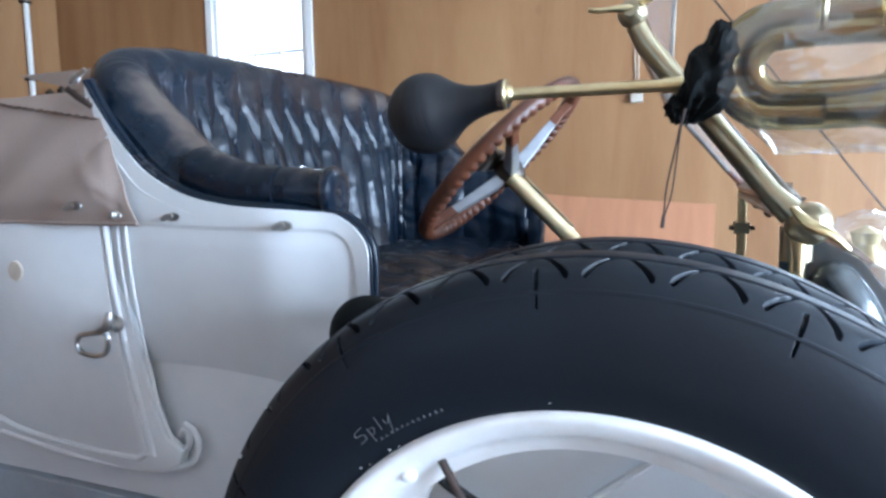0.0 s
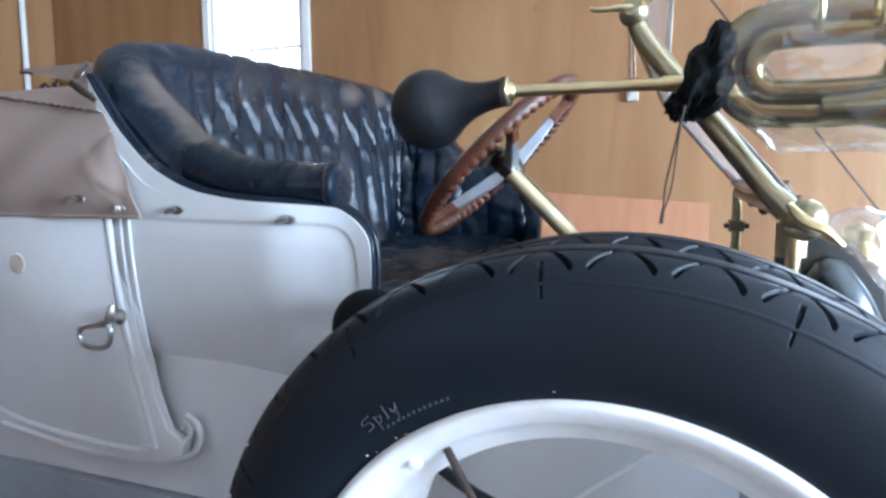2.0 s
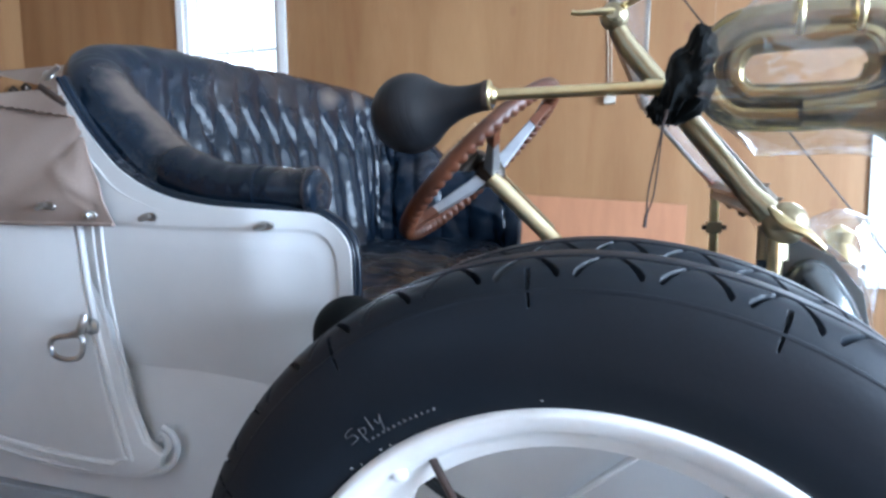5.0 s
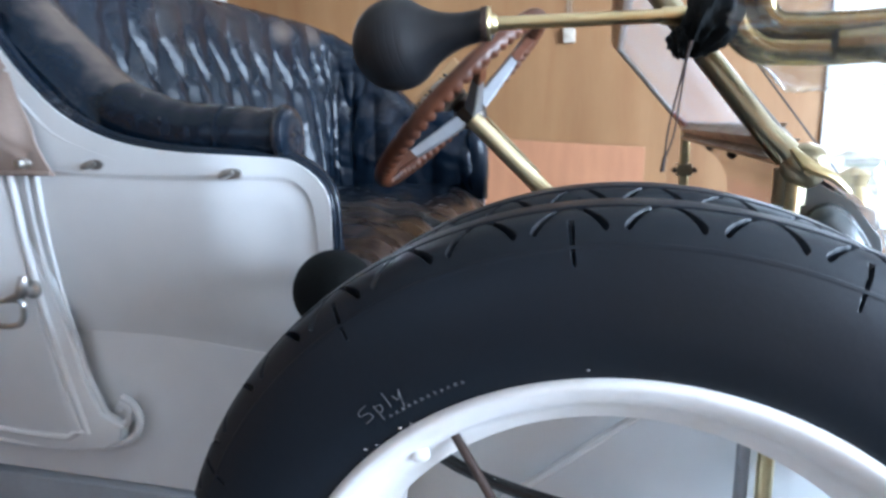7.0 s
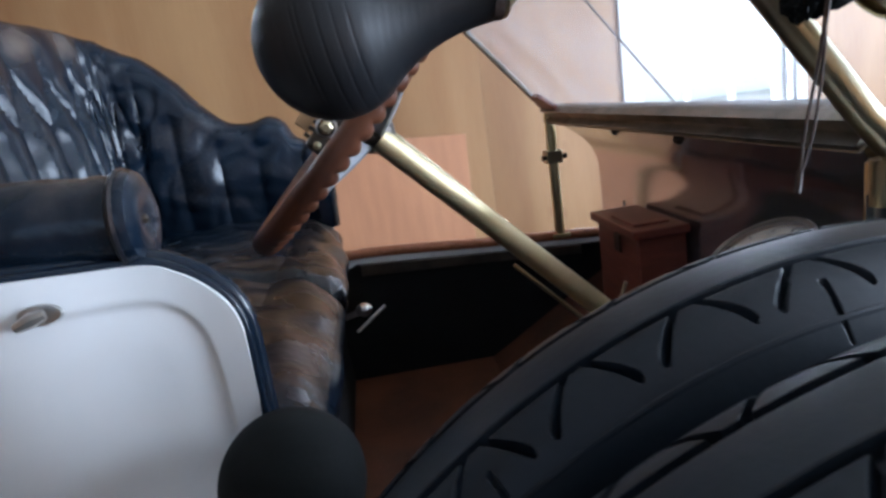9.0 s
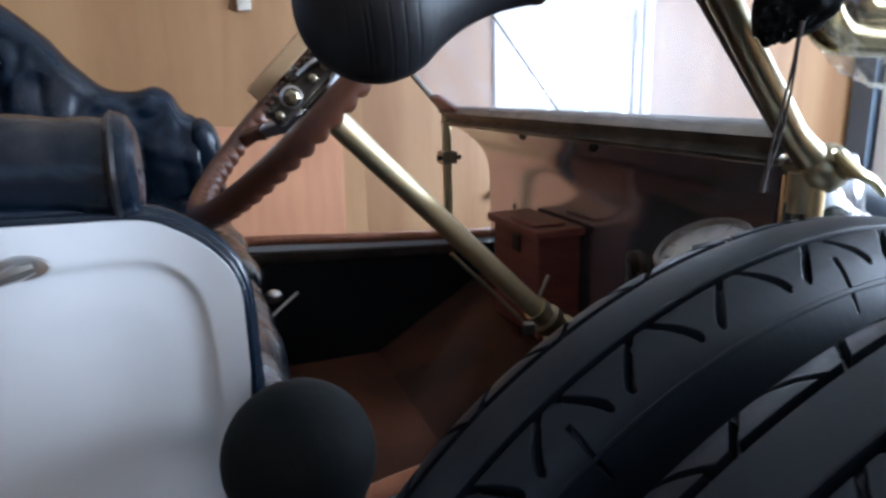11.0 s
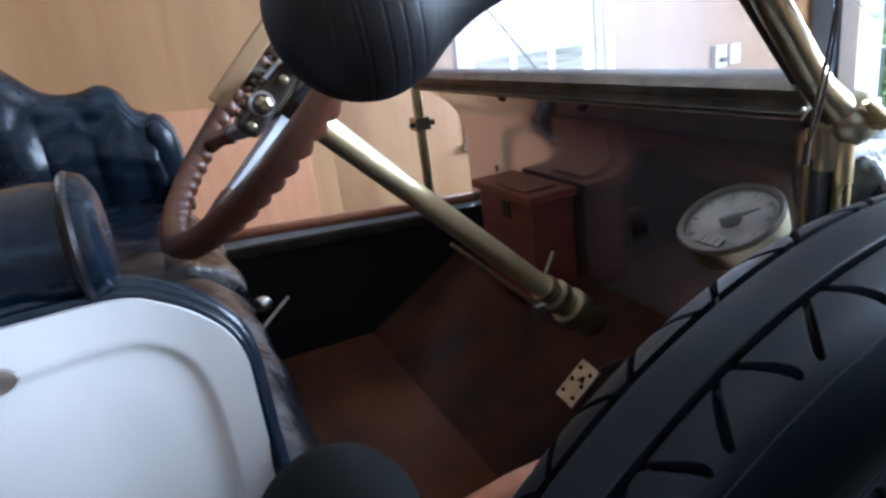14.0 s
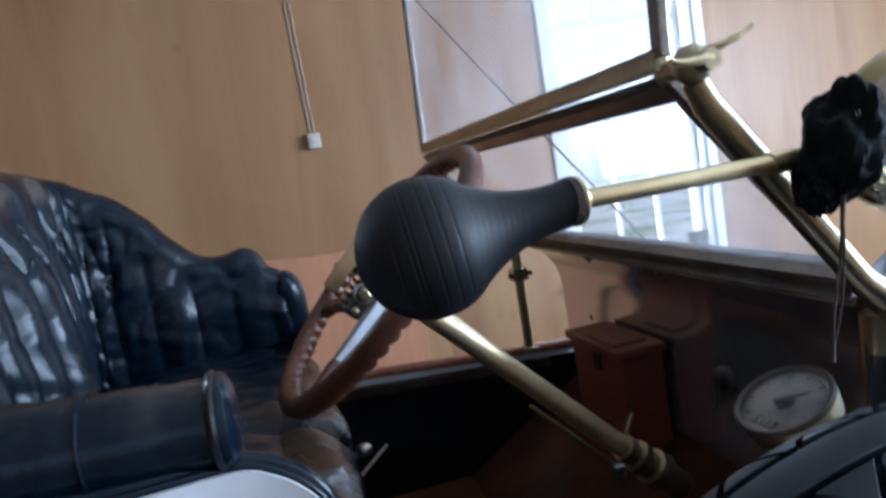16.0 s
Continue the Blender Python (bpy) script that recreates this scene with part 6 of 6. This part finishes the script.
def boot():
    """Perished rubber sleeve bunched up over the joint of tube and coil."""
    b = bmesh.new()
    bmesh.ops.create_uvsphere(b, u_segments=48, v_segments=32, radius=1)
    for v in b.verts:
        x, y, z = v.co
        lump = 1 + 0.12 * math.sin(3.1 * z + 2 * x + 1) * math.cos(2.6 * y - 2 * z) + 0.06 * math.sin(7 * x + 4 * z + 2 * y)
        lump += 0.16 * noise.noise(v.co * 2.6) + 0.10 * noise.noise(v.co * 6.0) + 0.10 * max(0.0, -z) * math.sin(11 * math.atan2(y, x) + 5 * z)
        k = 1.0 if x > 0 else 0.85
        hang = 0.004 * max(0.0, -z) * math.exp(-((x + 0.25) / 0.35) ** 2)
        v.co = Vector((0.002 + 0.020 * z + x * 0.034 * lump * k, 0.876 + y * 0.036 * lump, 1.318 + z * (0.062 if z > 0 else 0.042) * lump + 0.02 * max(0.0, x) * z - hang))
    return b


part("boot", boot(), MATTE, hn, "perished black rubber boot", smooth=True)


def tied_end():
    """Ragged ends of the boot where the cord is knotted round it."""
    b = bmesh.new()
    bmesh.ops.create_uvsphere(b, u_segments=24, v_segments=16, radius=1)
    for v in b.verts:
        k = 1 + 0.55 * noise.noise(v.co * 2.7) + 0.3 * noise.noise(v.co * 5.5)
        v.co = Vector((-0.030, 0.868, 1.284)) + Vector((v.co.x * 0.013, v.co.y * 0.012, v.co.z * 0.015)) * k
    return b


part("tied_end", tied_end(), MATTE, hn, "ragged knotted end of the boot", smooth=True)
HC = Vector((0.130, 0.868, 1.329))


def coil(h, length, r, tube_r0, tube_r1, y, turn=1.0, start=0.0):
    pts, rad = [], []
    n = 72
    for i in range(int(n * turn) + 1):
        t = start + i / n
        a = 2 * math.pi * t
        x = math.cos(a) * r + (length / 2 if math.cos(a) > 0 else -length / 2) * min(1, abs(math.cos(a)) * 3)
        pts.append(HC + Vector((x, y + 0.03 * i / n, h + math.sin(a) * r)))
        rad.append(tube_r0 + (tube_r1 - tube_r0) * i / (n * turn))
    return tube(pts, rad, 18)


part("horn_coil", coil(0.0, 0.096, 0.056, 0.0215, 0.018, -0.004), COILBRASS, hn, "tarnished brass coiled trumpet", smooth=True)
part("horn_coil", coil(0.0, 0.090, 0.031, 0.0150, 0.0125, -0.018), COILBRASS, hn, "thin inner brass coil", smooth=True)
part("horn_bell", lathe([(0, 0.018), (0.04, 0.022), (0.075, 0.030), (0.095, 0.042), (0.106, 0.058), (0.109, 0.060), (0.104, 0.055), (0.085, 0.036), (0.06, 0.024)], HC + Vector((0.0, 0.006, -0.052)), (1, -0.02, 0.02), 36), COILBRASS, hn, "flared brass bell", smooth=True)
for x in (-0.01, 0.05):
    part("coil_band", tube([HC + Vector((x, math.cos(a) * 0.03 - 0.01, 0.056 + math.sin(a) * 0.025)) for a in np.linspace(0, 6.2832, 24)[:-1]], 0.004, 6, closed=True), BRASS, hn, smooth=True)


def wrap():
    """Clear plastic bag pulled over the coil, gathered at the boot and hanging loose below."""
    def fn(u, v):
        a = 2 * math.pi * v
        x = HC.x - 0.125 + u * 0.36
        open_ = min(1.0, 0.30 + u * 3.2)
        rz, ry = 0.092 * open_, 0.062 * open_
        rip = 0.004 * math.sin(a * 7 + u * 9) * (1.2 - open_ * 0.5) + 0.003 * math.sin(a * 4 - u * 17) + 0.0012 * math.sin(a * 23 + u * 40)
        z = math.sin(a) * (rz + rip)
        if z < 0:
            z *= 1.0 + 0.08 * u
        return Vector((x, HC.y + math.cos(a) * (ry + rip), HC.z + z - 0.004 - 0.01 * u))
    return grid(fn, 60, 72)


wr = part("plastic_wrap", wrap(), WRAP, hn, "clear crinkled plastic bag", smooth=True)
wr.visible_shadow = False
part("cord", tube(smooth_path([(-0.020, 0.852, 1.284), (-0.026, 0.850, 1.256), (-0.033, 0.850, 1.222), (-0.040, 0.852, 1.185), (-0.042, 0.855, 1.155)], 6), [0.0024 - 0.0011 * min(1, i / 10) for i in range(25)], 6), CORD, hn, "brown cord hanging down", smooth=True)
part("cord", tube(smooth_path([(-0.022, 0.852, 1.280), (-0.026, 0.849, 1.246), (-0.030, 0.850, 1.208), (-0.034, 0.853, 1.178), (-0.042, 0.855, 1.152)], 6), 0.0012, 6), CORD, hn, smooth=True)
part("cord_end", tube([(-0.042, 0.855, 1.156), (-0.044, 0.856, 1.138)], [0.0022, 0.003], 6), CORD, hn, smooth=True)

h2 = thing("bulb_horn", (-0.467, 0.85, 0.97), "dull black rubber horn bulb beside the seat front", "horn")
horn_bulb((-0.468, 0.860, 0.971), (-0.43, 0.868, 0.85), 0.0575, MATTE, h2, "perished black rubber bulb")
part("tube", tube(smooth_path([(-0.43, 0.868, 0.85), (-0.40, 0.858, 0.80), (-0.25, 0.845, 0.72), (0.05, 0.85, 0.66)], 5), 0.009, 12), BLACK, h2, smooth=True)

# ---------------------------------------------------------------- on the dash
cb = thing("coil_box", (0.17, 1.66, 0.94), "red-brown wooden coil box with a hinged lid on the dash", "box")
part("body", box(0.122, 1.575, 0.70, 0.222, 1.80, 0.925, 0.003), BOXWOOD, cb)
part("lid", box(0.110, 1.562, 0.926, 0.225, 1.815, 0.944, 0.003), BOXWOOD, cb, "overhanging wooden lid")
part("lid_panel", box(0.125, 1.60, 0.944, 0.20, 1.72, 0.949, 0.002), BOXWOOD, cb)
part("catch", box(0.116, 1.66, 0.88, 0.122, 1.69, 0.918, 0.001), DARKMETAL, cb)

GC, GD = Vector((-0.007, 0.962, 1.056)), Vector((-0.46, 0.0, 0.89)).normalized()
gs = Vector((0, 1, 0))
gs = (gs - GD * gs.dot(GD)).normalized() * -1
gu = GD.cross(gs) * -1
if gu.z < 0:
    gu = -gu
sp = thing("speedometer", GC, "round brass cased speedometer with a pale dial on the dash", "gauge")
part("case", lathe([(-0.026, 0), (-0.026, 0.038), (-0.020, 0.050), (-0.004, 0.0525), (0.003, 0.053), (0.003, 0.046)], GC, GD, 48), DULLBRASS, sp, "brass drum case", smooth=True)
part("bezel", lathe([(0.003, 0.053), (0.006, 0.054), (0.009, 0.0515), (0.0075, 0.047), (0.0018, 0.046)], GC, GD, 48), DARKMETAL, sp, "darkened bezel ring", smooth=True)
face = part("dial", lathe([(0.0012, 0.0465), (0.0016, 0.0)], GC, GD, 48), DIAL, sp, "cream dial with black markings")


def on_dial(a, r, h=0.0035):
    return GC + gs * math.sin(a) * r + gu * math.cos(a) * r + GD * h


for i in range(41):
    a = math.radians(-140 + 280 * i / 40)
    r0 = 0.036 if i % 5 == 0 else 0.040
    part("tick", tube([on_dial(a, r0), on_dial(a, 0.0435)], 0.0008 if i % 5 == 0 else 0.0004, 4), INK, face)
part("needle", tube([on_dial(3.9, 0.010, 0.006), on_dial(0.6, 0.0, 0.006), on_dial(0.75, 0.030, 0.006)], [0.003, 0.003, 0.0006], 6), INK, face)
part("needle_boss", lathe([(0.002, 0.011), (0.004, 0.010), (0.006, 0.006), (0.0075, 0)], GC, GD, 16), DARKMETAL, face, smooth=True)
for i in range(4):
    c = on_dial(math.pi, 0.032, 0.003) + gs * (i - 1.5) * 0.008
    bb = bmesh.new()
    bmesh.ops.create_cube(bb, size=1)
    for v in bb.verts:
        v.co = c + gs * v.co.x * 0.0065 + gu * v.co.y * 0.011 + GD * v.co.z * 0.002
    part("odometer_drum", bb, DIAL, face)
gl = part("glass", lathe([(0.0068, 0.047), (0.0085, 0.033), (0.009, 0)], GC, GD, 32), PANE, sp, smooth=True)
gl.visible_shadow = False
part("mounting_stem", tube(smooth_path([GC - GD * 0.03, GC - GD * 0.06 + Vector((0.03, 0, 0)), (0.16, 0.985, 1.02), (0.236, 0.99, 1.03)], 4), 0.009, 10), DARKMETAL, sp, smooth=True)

sw = thing("dash_switch", (0.235, 1.40, 0.90), "dark ignition switch on the dash", "switch")
part("body", lathe([(0, 0.024), (0.012, 0.024), (0.016, 0.018), (0.02, 0)], (0.238, 1.40, 0.905), (-1, 0, 0), 20), DARKMETAL, sw, smooth=True)
part("lever", tube([(0.22, 1.40, 0.905), (0.205, 1.385, 0.86)], 0.005, 8), DARKMETAL, sw, smooth=True)

pd = thing("pedal", (0.05, 1.37, 0.64), "drilled steel foot pedal over the toe board", "pedal")
pl = bmesh.new()
bmesh.ops.create_cube(pl, size=1)
pm = Matrix.Translation((0.030, 1.315, 0.680)) @ Euler((0, radians(-42), radians(-6))).to_matrix().to_4x4()
for v in pl.verts:
    v.co = pm @ Vector((v.co.x * 0.078, v.co.y * 0.056, v.co.z * 0.006))
bmesh.ops.bevel(pl, geom=pl.edges[:], offset=0.002, segments=2, profile=0.5, affect="EDGES")
pe = part("plate", pl, NICKEL, pd)
for i in (-1, 0, 1):
    for j in (-1, 1):
        c = pm @ Vector((i * 0.024, j * 0.016, 0.004))
        part("stud", ball(c, 0.004, seg=8), DARKMETAL, pe, smooth=True)
part("arm", tube([(0.03, 1.31, 0.685), (0.11, 1.30, 0.70), (0.20, 1.30, 0.66)], 0.007, 8), DARKMETAL, pd, smooth=True)

# brass side lamp in its bag
lp = thing("side_lamp", (0.22, 0.99, 1.02), "brass side lamp covered with a clear plastic bag", "lamp")
part("body", lathe([(0, 0), (0, 0.022), (0.02, 0.026), (0.08, 0.026), (0.095, 0.015), (0.11, 0.019), (0.115, 0.010), (0.12, 0)], (0.205, 1.0, 1.015), (0, 0, 1), 20), BRASS, lp, smooth=True)
part("lens", lathe([(0, 0.024), (0.01, 0.02), (0.014, 0)], (0.205, 0.968, 1.065), (0, -1, 0), 20), NICKEL, lp, smooth=True)
bg = part("plastic_bag", lathe([(0, 0.03), (0.01, 0.045), (0.05, 0.05), (0.10, 0.046), (0.135, 0.034), (0.145, 0.01)], (0.205, 1.0, 1.01), (0, 0, 1), 20), WRAP, lp, smooth=True)
bg.visible_shadow = False
